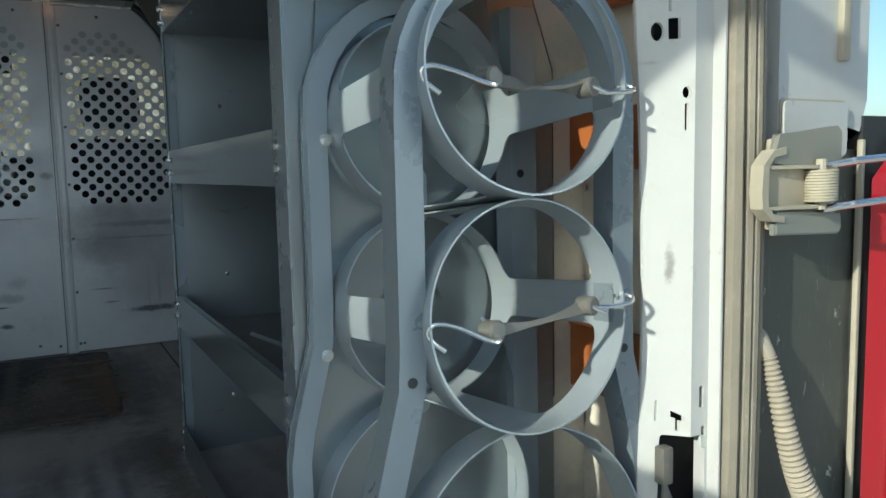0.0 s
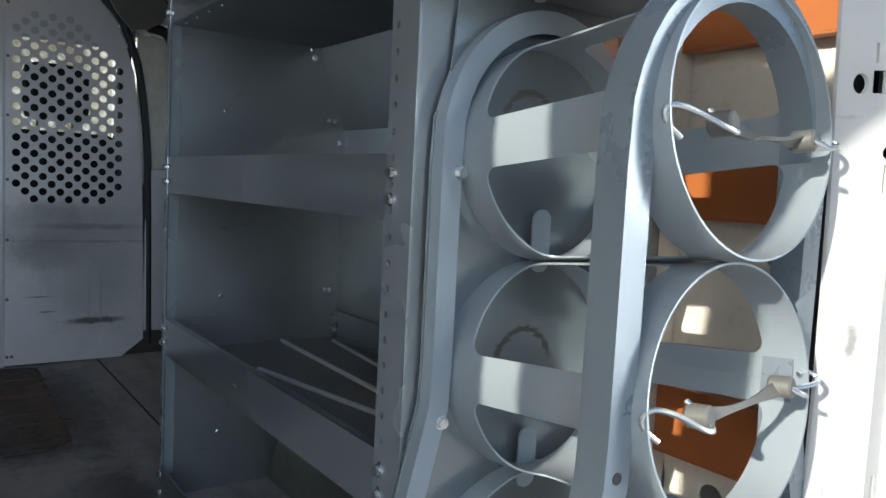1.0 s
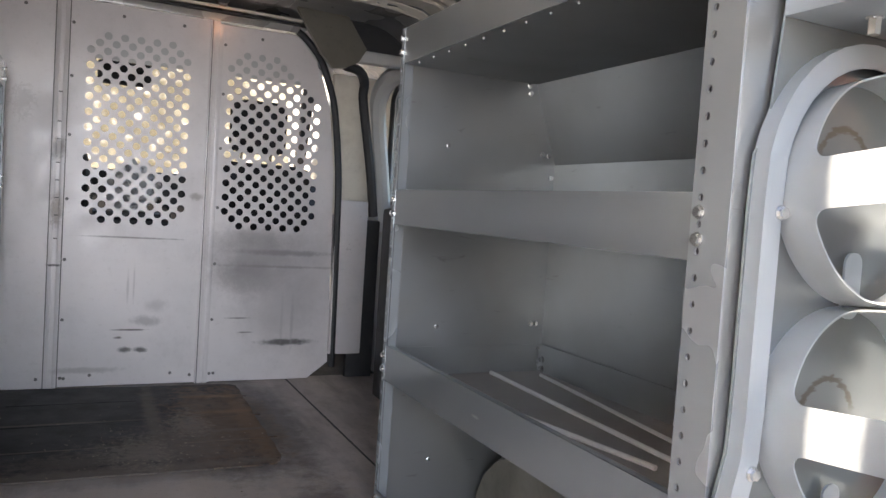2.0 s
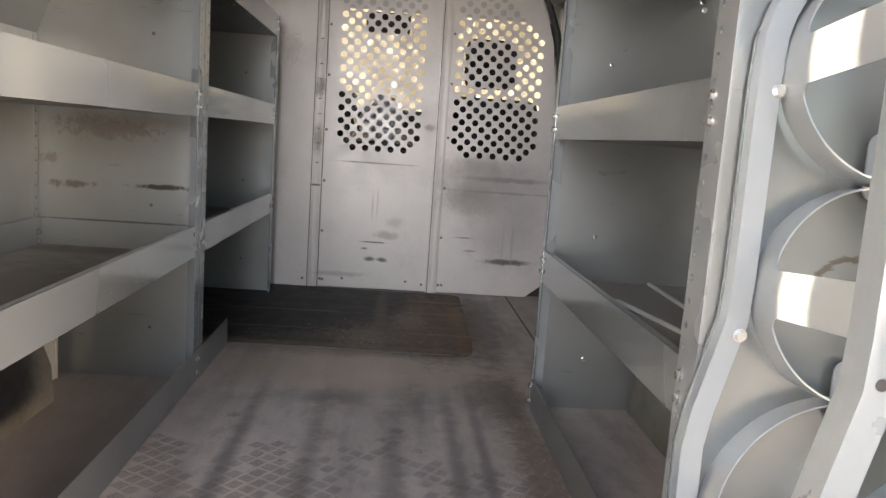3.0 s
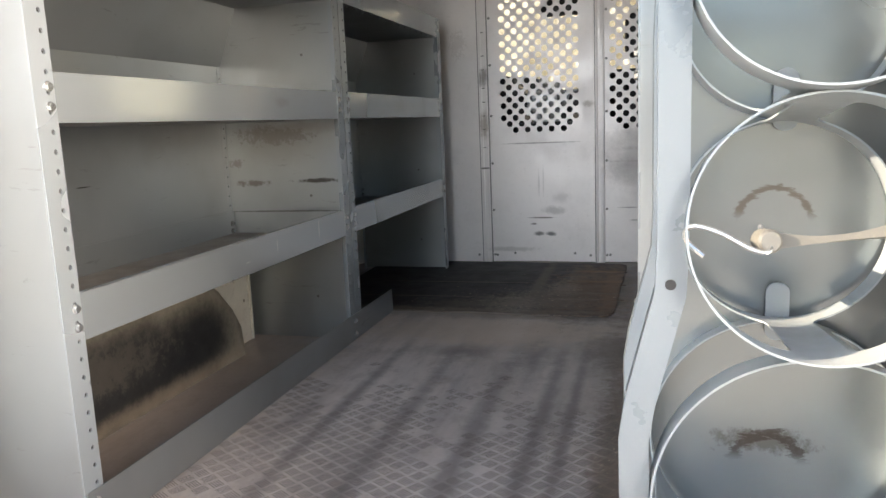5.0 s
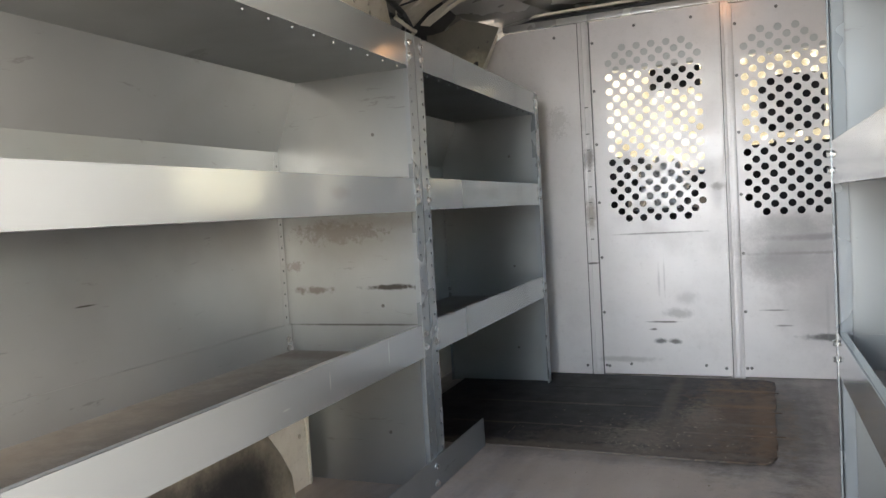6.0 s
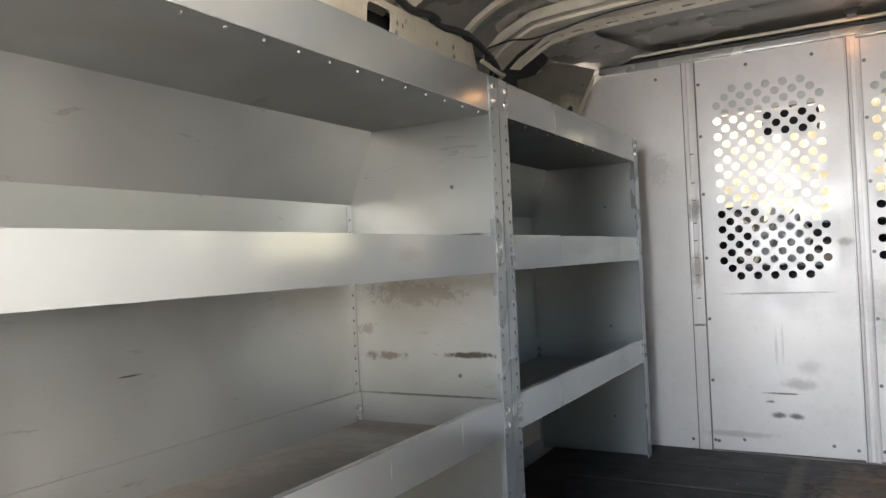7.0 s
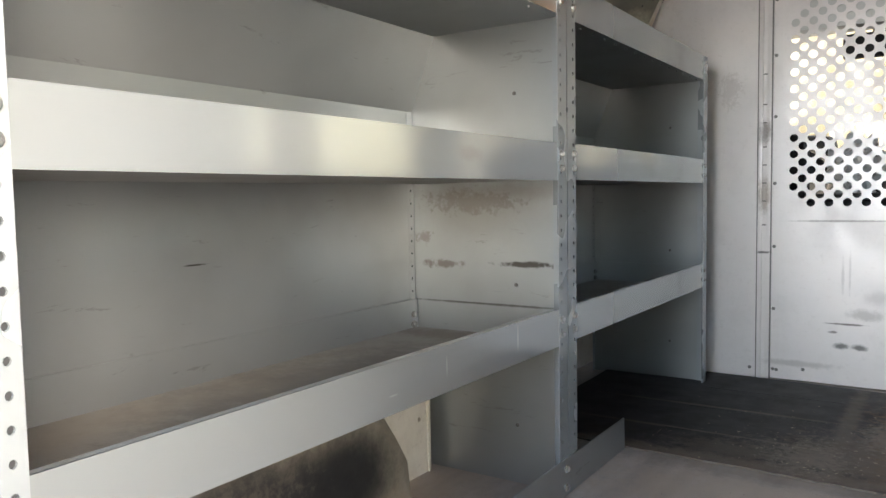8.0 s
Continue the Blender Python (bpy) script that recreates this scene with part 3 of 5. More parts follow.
    for k in range(90):
        c = Vector((rnd.gauss(-0.05, 0.20), rnd.gauss(2.55, 0.20), 0.0052))
        s = rnd.uniform(0.002, 0.0055)
        a = rnd.uniform(0, 6.28)
        if not (-0.5 < c.x < 0.3 and 2.37 < c.y < 3.3):
            continue
        pts = [grit.verts.new(c + Vector((s * q * math.cos(a + w), s * math.sin(a + w) * q, h))) for w, q, h in ((0, 1.3, 0), (1.7, 0.6, 0.0012), (3.3, 1.0, 0), (4.6, 0.7, 0.0016))]
        for f in ((0, 1, 2), (0, 2, 3), (0, 1, 3), (1, 2, 3)):
            grit.faces.new([pts[q] for q in f])
    part("floor_grit", grit, m_grit, None, "pale grit and flakes scattered on the floor", "grit", kind="stuff", smooth=0)
    # joint along the side step
    struct("trim_floor_joint", box(0.438, 0.443, 2.02, BULK_Y, 0.0, 0.002), m_dark, "dark joint in the floor beside the side door", "floor joint")
    # sill lip at the rear edge
    struct("trim", box(-0.93, 0.80, 0.475, 0.498, -0.06, -0.002, 0.004), m_dark, "black scuffed plastic sill at the rear door opening", "sill")


def build_shell():
    # sides
    side_window = loop_round(3.72, 4.45, 0.88, 1.25, 0.06)
    b = plate([(0.70, -0.1), (5.4, -0.1), (5.4, 1.42), (0.70, 1.42)], [side_window], -0.03, lambda u, v, w: Vector((-0.99 + w, u, v)))
    struct("wall_left", b, m_cream, "cream painted bare steel body side", "wall")
    body = [(0.77, -0.3), (5.4, -0.3), (5.4, 1.42), (0.77, 1.42)]
    windows = [loop_round(2.20, 2.62, 0.74, 1.20, 0.07), loop_round(2.86, 3.55, 0.72, 1.22, 0.07)]
    cab_window = loop_round(3.72, 4.45, 0.70, 1.25, 0.06)
    struct("wall_right", plate(body, windows + [cab_window], 0.03, lambda u, v, w: Vector((0.90 + w, u, v))), m_white, "white painted bare steel body side with window openings", "wall")
    for k, (ya, yb, za, zb) in enumerate(((2.20, 2.62, 0.74, 1.20), (2.86, 3.55, 0.72, 1.22))):
        win = thing("window_%d" % (k + 2), (0.914, (ya + yb) / 2, za), "tinted side door window in a black rubber seal", "window", kind="structure")
        part("pane", box(0.912, 0.916, ya - 0.01, yb + 0.01, za - 0.01, zb + 0.01), m_tinted, win, "grey tinted side window glass").visible_shadow = False
        ring = loop_round(ya, yb, za, zb, 0.07)
        part("seal", tube([(0.898, u, v) for u, v in ring + ring[:1]], 0.010, 8), m_dark, win, "black rubber window seal")
    # roof sheet, slightly bowed, turned down at the sides
    def roof_z(x):
        a = abs(x)
        return 1.402 + 0.03 * (1 - (a / 0.95) ** 2) - (2.2 * (a - 0.66) ** 2 if a > 0.66 else 0)
    xs = [-0.98, -0.94, -0.90, -0.86, -0.82, -0.78, -0.74, -0.70, -0.66, -0.5, -0.3, -0.1]
    xs = xs + [-x for x in reversed(xs)]
    b = bmesh.new()
    rows = []
    for y in [0.70, 1.0, 1.5, 2.0, 2.55, 2.60, 2.64, 3.00, 3.04, 3.08, 3.12, 3.20, 3.24, 3.38, 4.35]:
        dip = -0.012 if y in (2.60, 3.08, 3.24) else 0.0
        rows.append([b.verts.new((x, y, roof_z(x) + dip)) for x in xs] + [b.verts.new((x, y, roof_z(x) + 0.012)) for x in reversed(xs)])
    for r, q in zip(rows, rows[1:]):
        for k in range(len(r)):
            b.faces.new((r[k], r[(k + 1) % len(r)], q[(k + 1) % len(r)], q[k]))
    b.faces.new(rows[0])
    b.faces.new(rows[-1])
    struct("ceiling", b, m_roof, "bare grey steel roof sheet with pressed creases", "ceiling")
    # roof bows: hat sections with slots along one flange
    for y in (0.86, 1.46, 2.08, 2.755):
        x0, x1 = -0.86, 0.86
        slots = [loop_round(-0.47 + 0.17 * k, -0.40 + 0.17 * k, y + 0.048, y + 0.060, 0.004, 2) for k in range(6)] + [loop_circle(-0.68 + 0.045 * k, y + 0.052, 0.007, 8, 0.005) for k in range(4)] + [loop_circle(-0.37 + 0.17 * k, y + 0.054, 0.004, 6) for k in range(5)]
        cuts = [-0.8 + 0.1 * k for k in range(17)]
        b = plate([(x0, y - 0.066), (x1, y - 0.066), (x1, y + 0.066), (x0, y + 0.066)], slots, 0.003, lambda u, v, w: Vector((u, v, roof_z(u) - 0.034 + w)), cuts)
        for s in (-0.066, 0.063):
            join(b, plate([(x0, y + s), (x1, y + s), (x1, y + s + 0.003), (x0, y + s + 0.003)], (), 0.034, lambda u, v, w: Vector((u, v, roof_z(u) - 0.034 + w)), cuts))
        join(b, plate([(x0, y - 0.040), (x1, y - 0.040), (x1, y - 0.012), (x0, y - 0.012)], (), -0.010, lambda u, v, w: Vector((u, v, roof_z(u) - 0.034 + w)), cuts))
        # black sheet over the slots, coloured for the shade inside the bow
        struct("trim_roof_bow_shade", plate([(x0, y + 0.030), (x1, y + 0.030), (x1, y + 0.061), (x0, y + 0.061)], (), 0.003, lambda u, v, w: Vector((u, v, roof_z(u) - 0.024 + w)), cuts), m_dark, "black sheet for the shade inside the roof bow", "roof rib")
        slots = [loop_round(-0.74 + 0.11 * k, -0.70 + 0.11 * k, 0.016, 0.026, 0.004, 2) for k in range(13)] + [loop_circle(-0.66 + 0.11 * k, 0.022, 0.005, 6) for k in range(12)]
        join(b, plate([(x0 + 0.03, 0.0), (x1 - 0.03, 0.0), (x1 - 0.05, 0.036), (x0 + 0.05, 0.036)], slots, 0.0025, lambda u, v, w: Vector((u, y + 0.064 + v, roof_z(u) - 0.034 - 0.45 * v - w - 0.10 * max(0.0, abs(u) - 0.62))), cuts))
        struct("trim_roof_bow", b, m_cream, "cream painted slotted steel roof bow", "roof rib")
    part("trim_roof_seam", sweep([(x, 2.53, roof_z(x) - 0.002) for x in [-0.86 + 0.06 * k for k in range(30)]], [(-0.012, -0.010), (-0.012, 0.010), (0, 0.016), (0, -0.016)]), m_cream, None, "cream sealant seam across the roof sheet", "roof rib", kind="structure")
    # rail along the top of the bulkhead
    struct("trim_header_rail", box(-0.70, 0.42, BULK_Y - 0.016, BULK_Y + 0.02, 1.343, 1.368, 0.003), m_roof, "dusty cream rail along the top of the bulkhead", "trim")
    # thin black strip drawn for the gap above the rail
    struct("trim_header", box(-0.70, 0.42, BULK_Y - 0.010, BULK_Y + 0.02, 1.373, 1.381, 0.001), m_dark, "black strip for the dark gap along the top of the bulkhead", "trim")
    struct("trim_header_bead", tube([(-0.62, BULK_Y - 0.03, 1.386), (-0.3, BULK_Y - 0.03, 1.389), (0.1, BULK_Y - 0.03, 1.389), (0.42, BULK_Y - 0.03, 1.386)], 0.006, 8), m_cream, "pale bead along the edge of the roof sheet", "trim")
    # cantrails above the shelves, pierced with holes
    for sgn, nm in ((-1, "left"), (1, "right")):
        holes = [loop_round(1.992, 2.088, 0.112, 0.170, 0.012, 3), loop_round(1.05, 1.15, 0.112, 0.170, 0.012, 3)]
        for u, v in ((2.115, 0.150), (2.140, 0.150), (2.112, 0.128), (2.150, 0.162), (2.385, 0.155), (2.392, 0.132), (2.300, 0.145), (1.93, 0.165), (1.90, 0.150), (1.25, 0.15), (1.35, 0.13), (1.5, 0.15), (1.62, 0.14)):
            holes.append(loop_circle(u, v, 0.0055, 8, 0.008))
        def cant(u, v, w, s=sgn):
            return Vector((s * (0.815 - 0.10 * v + w), u, 1.10 + v))
        b = plate([(0.72, 0), (2.50, 0), (2.545, 0.10), (2.49, 0.188), (0.72, 0.178)], holes, 0.004, cant)
        join(b, plate([(0.72, 0.0), (2.49, 0.0), (2.49, 0.12), (0.72, 0.12)], (), 0.004, lambda u, v, w, s=sgn: Vector((s * (0.797 + v), u, 1.286 + 0.35 * v - w))))
        struct("trim_cantrail_" + nm, b, m_cream, "cream painted steel cantrail pierced with holes", "roof rail")
        # solid black box in place of the shade behind the cantrail's holes
        struct("trim_cantrail_shade_" + nm, box(min(sgn * 0.86, sgn * 0.90), max(sgn * 0.86, sgn * 0.90), 0.72, 2.55, 1.08, 1.29), m_dark, "black box for the shade behind the cantrail", "wall")
        # body side coloured black, as the shaded hollow reads
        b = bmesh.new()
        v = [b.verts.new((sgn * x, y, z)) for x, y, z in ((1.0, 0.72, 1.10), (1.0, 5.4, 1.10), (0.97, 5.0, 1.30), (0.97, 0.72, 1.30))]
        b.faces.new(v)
        struct("trim_roof_haunch_" + nm, b, m_dark, "body side behind the cantrail, coloured black for shade", "wall")
    # dark corner between the left shelf and the bulkhead, closed by a slanting gusset
    def gus(u, v, w):
        return Vector((-0.875 + 0.035 * u - 0.05 * w + 0.155 * v * u - 0.03 * math.sin(math.pi * u), 2.98 + 0.27 * u, 1.06 + 0.325 * v - 0.03 * v * u))
    holes = [loop_circle(0.90, 0.48, 0.045, 12, 0.085)] + [loop_circle(u, v, 0.012, 6, 0.014) for u, v in ((0.70, 0.36), (0.76, 0.30), (0.66, 0.48), (0.86, 0.72), (0.94, 0.80), (0.80, 0.24), (0.72, 0.22), (0.84, 0.33))]
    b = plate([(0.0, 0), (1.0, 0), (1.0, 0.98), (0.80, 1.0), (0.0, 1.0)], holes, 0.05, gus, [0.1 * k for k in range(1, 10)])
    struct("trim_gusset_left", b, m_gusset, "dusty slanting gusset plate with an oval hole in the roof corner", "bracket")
    # black backing sheet so that the gusset's holes look shaded
    struct("trim_gusset_shade", plate([(0.0, 0), (1.0, 0), (1.0, 0.96), (0.0, 0.98)], (), 0.05, lambda u, v, w: gus(u, v, w) - Vector((0.016, -0.004, 0)), [0.1 * k for k in range(1, 10)]), m_dark, "black sheet for the shade behind the gusset", "wall")
    # black sheet just under the roof stands for a shadowed hollow
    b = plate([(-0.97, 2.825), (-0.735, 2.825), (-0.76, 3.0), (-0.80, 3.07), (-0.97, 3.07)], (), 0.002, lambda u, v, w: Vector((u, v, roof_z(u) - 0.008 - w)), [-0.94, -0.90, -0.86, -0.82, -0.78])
    struct("trim_corner_shade_left", b, m_dark, "black sheet for the shade between the bow and the gusset", "wall")
    struct("trim_gusset_edge", plate([(0, 0), (1, 0), (1, 1), (0, 1)], (), 0.006, lambda u, v, w: Vector((-0.835 + 0.135 * v - 0.02 * u - w, 3.256 + 0.078 * u, 1.05 + 0.285 * v))), m_cream, "cream folded strip beside the gusset", "trim")
    b = bmesh.new()
    rows = [[b.verts.new(Vector((xa + (xb - xa) * k / 6, ya + (yb - ya) * k / 6, za + (zb - za) * k / 6 - sag * math.sin(math.pi * k / 6)))) for k in range(7)] for xa, ya, za, xb, yb, zb, sag in ((-0.90, 2.83, 1.36, -0.60, 2.83, 1.396, 0), (-0.82, 3.0, 1.365, -0.60, 3.02, 1.398, 0.006), (-0.70, 3.33, 1.365, -0.52, 3.33, 1.404, 0.012))]
    for r, q in zip(rows, rows[1:]):
        for k in range(6):
            b.faces.new((r[k], r[k + 1], q[k + 1], q[k]))
    struct("trim_roof_corner", b, m_roof, "glossy grey sheet folded into the roof corner", "roof rib", 1.2)
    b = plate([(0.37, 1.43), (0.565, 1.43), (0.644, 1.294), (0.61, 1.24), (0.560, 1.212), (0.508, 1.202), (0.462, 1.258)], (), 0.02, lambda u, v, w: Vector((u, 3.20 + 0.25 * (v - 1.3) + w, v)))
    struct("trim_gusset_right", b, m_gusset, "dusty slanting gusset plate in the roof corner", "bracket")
    # black panel in place of the shaded opening beside the gusset
    struct("trim_corner_shade_right", box(0.56, 0.90, 3.26, 3.28, 1.285, 1.45), m_dark, "black panel for the shade in the roof corner", "wall")
    struct("trim_door_header", box(0.60, 0.88, 3.20, 3.25, 1.245, 1.292, 0.012), m_white, "grey-white header over the side door", "trim")
    b = tube(smooth_path([(-0.84, 0.9, 1.30), (-0.83, 1.4, 1.305), (-0.80, 1.80, 1.315), (-0.79, 2.06, 1.312), (-0.79, 2.16, 1.292), (-0.785, 2.25, 1.30), (-0.80, 2.31, 1.292), (-0.785, 2.42, 1.297), (-0.785, 2.53, 1.282), (-0.79, 2.62, 1.256), (-0.82, 2.72, 1.235), (-0.90, 2.82, 1.21)]), 0.0095, 8)
    for y in (2.27, 2.45, 2.58):
        z = 1.297 if y < 2.5 else 1.266
        tube([(-0.788, y - 0.012, z + 0.001), (-0.788, y + 0.012, z - 0.002)], 0.0125, 8, bm=b)
    tagged(part("cable_harness", b, m_dark), "black taped cable harness along the roof rail", "cable")
    for k, (dx, dz) in enumerate(((0.0, 0.0), (0.015, -0.012), (-0.02, 0.015))):
        b = tube(smooth_path([(-0.79 + dx, 2.50, 1.25 + dz), (-0.77 + dx, 2.58, 1.225 + dz), (-0.80 + dx, 2.66, 1.24 + dz), (-0.86, 2.72, 1.22 + dz)]), 0.006, 6)
        tagged(part("cable_tail", b, m_cream if k == 1 else m_dark), "short cable tail hanging at the roof rail", "cable", "cable tails at the roof rail")
    b = tube(smooth_path([(-0.80, 2.60, 1.30), (-0.76, 2.68, 1.335), (-0.70, 2.735, 1.345), (-0.5, 2.738, 1.376), (-0.3, 2.738, 1.385), (0.1, 2.738, 1.39), (0.2, 2.80, 1.385)]), 0.0032, 6)
    tagged(part("lamp_cable", b, m_dark), "thin black lamp cable along the roof bow", "cable")
    # wheelhouses
    for sgn, nm, x0, x1 in ((-1, "left", -0.99, -0.805), (1, "right", 0.56, 0.90)):
        b = bmesh.new()
        rows = []
        for k in range(15):
            t = math.pi * k / 14
            y = (1.36 if sgn < 0 else 1.58) - (0.52 if sgn < 0 else 0.40) * math.cos(t)
            z = (0.312 if sgn < 0 else 0.27) * math.sin(t) ** (0.55 if sgn < 0 else 0.7)
            rows.append((y, z))
        inner, outer = (x1, x0) if sgn < 0 else (x0, x1)
        for y, z in rows:
            b.verts.new((inner, y, max(z - 0.05, 0.0)))
            b.verts.new((inner + (outer - inner) * 0.22, y, z))
            b.verts.new((outer, y, z + 0.01))
        b.verts.ensure_lookup_table()
        for k in range(14):
            for j in range(2):
                b.faces.new([b.verts[3 * k + j], b.verts[3 * k + 3 + j], b.verts[3 * k + 4 + j], b.verts[3 * k + 1 + j]])
            f0, f1 = b.verts[3 * k], b.verts[3 * k + 3]
            g0, g1 = b.verts.new((inner, f0.co.y, 0)), b.verts.new((inner, f1.co.y, 0))
            b.verts.ensure_lookup_table()
            if f0.co.z > 0 or f1.co.z > 0:
                b.faces.new([f0, g0, g1, f1])
        bmesh.ops.remove_doubles(b, verts=b.verts, dist=0.0005)
        # the right one takes the dark gusset colour, for the shade under its shelf
        struct("wheelhouse_" + nm, b, m_wheelhouse if sgn < 0 else m_gusset, "steel wheelhouse, sooty and dusty on the left, coloured shade-dark on the right", "wheel arch", 1.0)
    # ribs of the body side, seen under the left shelf
    b = plate([(1.845, 0), (2.03, 0), (2.045, 0.10), (2.035, 0.315), (1.80, 0.315), (1.80, 0.10)], [loop_circle(1.95, 0.20, 0.006, 8), loop_circle(2.00, 0.13, 0.006, 8), loop_circle(1.90, 0.27, 0.008, 8), loop_round(1.825, 1.845, 0.19, 0.25, 0.006, 2)], 0.004, lambda u, v, w: Vector((-0.868 - w - 0.1 * max(0, v - 0.2), u, v)))
    for x0, x1, y0, y1, z1 in ((-0.905, -0.864, 2.030, 2.036, 0.315), (-0.93, -0.868, 2.036, 2.045, 0.20)):
        box(x0, x1, y0, y1, 0.0, z1, 0.0, b)
    struct("trim_body_rib", b, m_cream, "cream painted steel body rib with bolt holes", "body rib")


def build_bulkhead():
    wall = thing("bulkhead", (0, BULK_Y, 0), "white steel partition with two perforated windows", "partition", kind="structure")
    def at(u, v, w):
        return Vector((0.96 * u - 0.015, BULK_Y - w, 0.965 * v))
    def holes(x0, pitch, cut):
        """A staggered grid of round holes with its corners left blank; cut: how many go at the top outer corner."""
        out = []
        for row in range(-2, 23):
            z = 0.648 + 0.0265 * row
            odd = row % 2
            for k in range(6 if odd else 7):
                edge = min(k, (5 if odd else 6) - k)
                if row in (-2, 22) and edge < 1:
                    continue
                right = (5 if odd else 6) - k
                if cut and row - 22 + cut > 2 * right + odd:
                    continue
                x = x0 + pitch * (k + 0.5 * odd)
                out.append(loop_circle((x + 0.015) / 0.96, z / 0.965, 0.0138, 12))
        return out
    part("side_panel", plate([(-0.97, 0.0), (-0.405, 0.0), (-0.405, 1.39), (-0.703, 1.39), (-0.743, 1.366), (-0.818, 1.255), (-0.90, 1.12), (-0.97, 0.9)], (), 0.003, at), m_bulk, wall)
    b = plate([(-0.37, 0.004), (0.118, 0.004), (0.118, 1.39), (-0.37, 1.39)], holes(-0.300, 0.0528, 0), 0.003, at)
    part("door_panel", b, m_bulk, wall, "white steel panel with a perforated window")
    edge = [(0.155, 0.004), (0.56, 0.004), (0.644, 0.07), (0.634, 0.58), (0.624, 0.86), (0.594, 1.11), (0.56, 1.22), (0.525, 1.296), (0.47, 1.36), (0.44, 1.385), (0.155, 1.38)]
    b = plate(edge, holes(0.172, 0.0555, 5), 0.003, at)
    part("side_panel", b, m_bulk, wall, "white steel panel with a perforated window")
    for x0, x1 in ((-0.410, -0.365), (0.093, 0.137)):
        c = (x0 + x1) / 2
        b = box(x0, x0 + 0.016, BULK_Y - 0.012, BULK_Y + 0.002, 0.0, 1.342, 0.002)
        box(x1 - 0.016, x1, BULK_Y - 0.012, BULK_Y + 0.002, 0.0, 1.332, 0.002, b)
        box(x0 + 0.012, x1 - 0.012, BULK_Y - 0.006, BULK_Y + 0.002, 0.0, 1.342, 0.0, b)
        part("seam_strip", b, m_bulk, wall)
        for z in (0.035, 0.24, 0.45, 0.66, 0.88, 1.08, 1.26):
            bolt(wall, (x1 + 0.009, BULK_Y - 0.003, z), (0, -1, 0), 0.0042, 0.005, "screw")
    for x, z in ((-0.43, 0.033), (-0.345, 0.033), (-0.263, 0.042), (0.006, 0.042), (0.075, 0.033), (0.16, 0.036), (0.28, 1.30), (0.0, 1.305), (-0.2, 1.305), (-0.5, 1.30)):
        bolt(wall, (x, BULK_Y - 0.003, z), (0, -1, 0), 0.0042, 0.005, "screw")
    for x, z0, z1 in ((-0.366, 0.0, 1.34), (0.0985, 0.0, 1.34), (-0.409, 0.0, 1.34)):
        part("joint", box(x - 0.0016, x + 0.0016, BULK_Y - 0.0135, BULK_Y - 0.003, z0, z1), m_screw, wall, "dark joint between the panels")
    for z in (0.52, 0.60, 0.66, 0.72, 0.78, 0.86, 0.92, 1.02):
        part("tick", box(-0.402, -0.374, BULK_Y - 0.0085, BULK_Y - 0.0055, z, z + 0.004), m_screw, wall)
    part("backing", box(-0.36, 0.50, BULK_Y + 0.010, BULK_Y + 0.013, 1.152, 1.335), m_white, wall, "pale sheet behind the upper holes")
    # dark rubber edge round the curved side
    pts = [(0.62, 0.05), (0.612, 0.56), (0.602, 0.83), (0.573, 1.07), (0.54, 1.18), (0.504, 1.26), (0.446, 1.325), (0.41, 1.35)]
    b = tube(smooth_path([(x, BULK_Y - 0.01, z) for x, z in pts], 4), 0.014, 8)
    part("edge_seal", b, m_dark, wall, "black rubber edge seal")


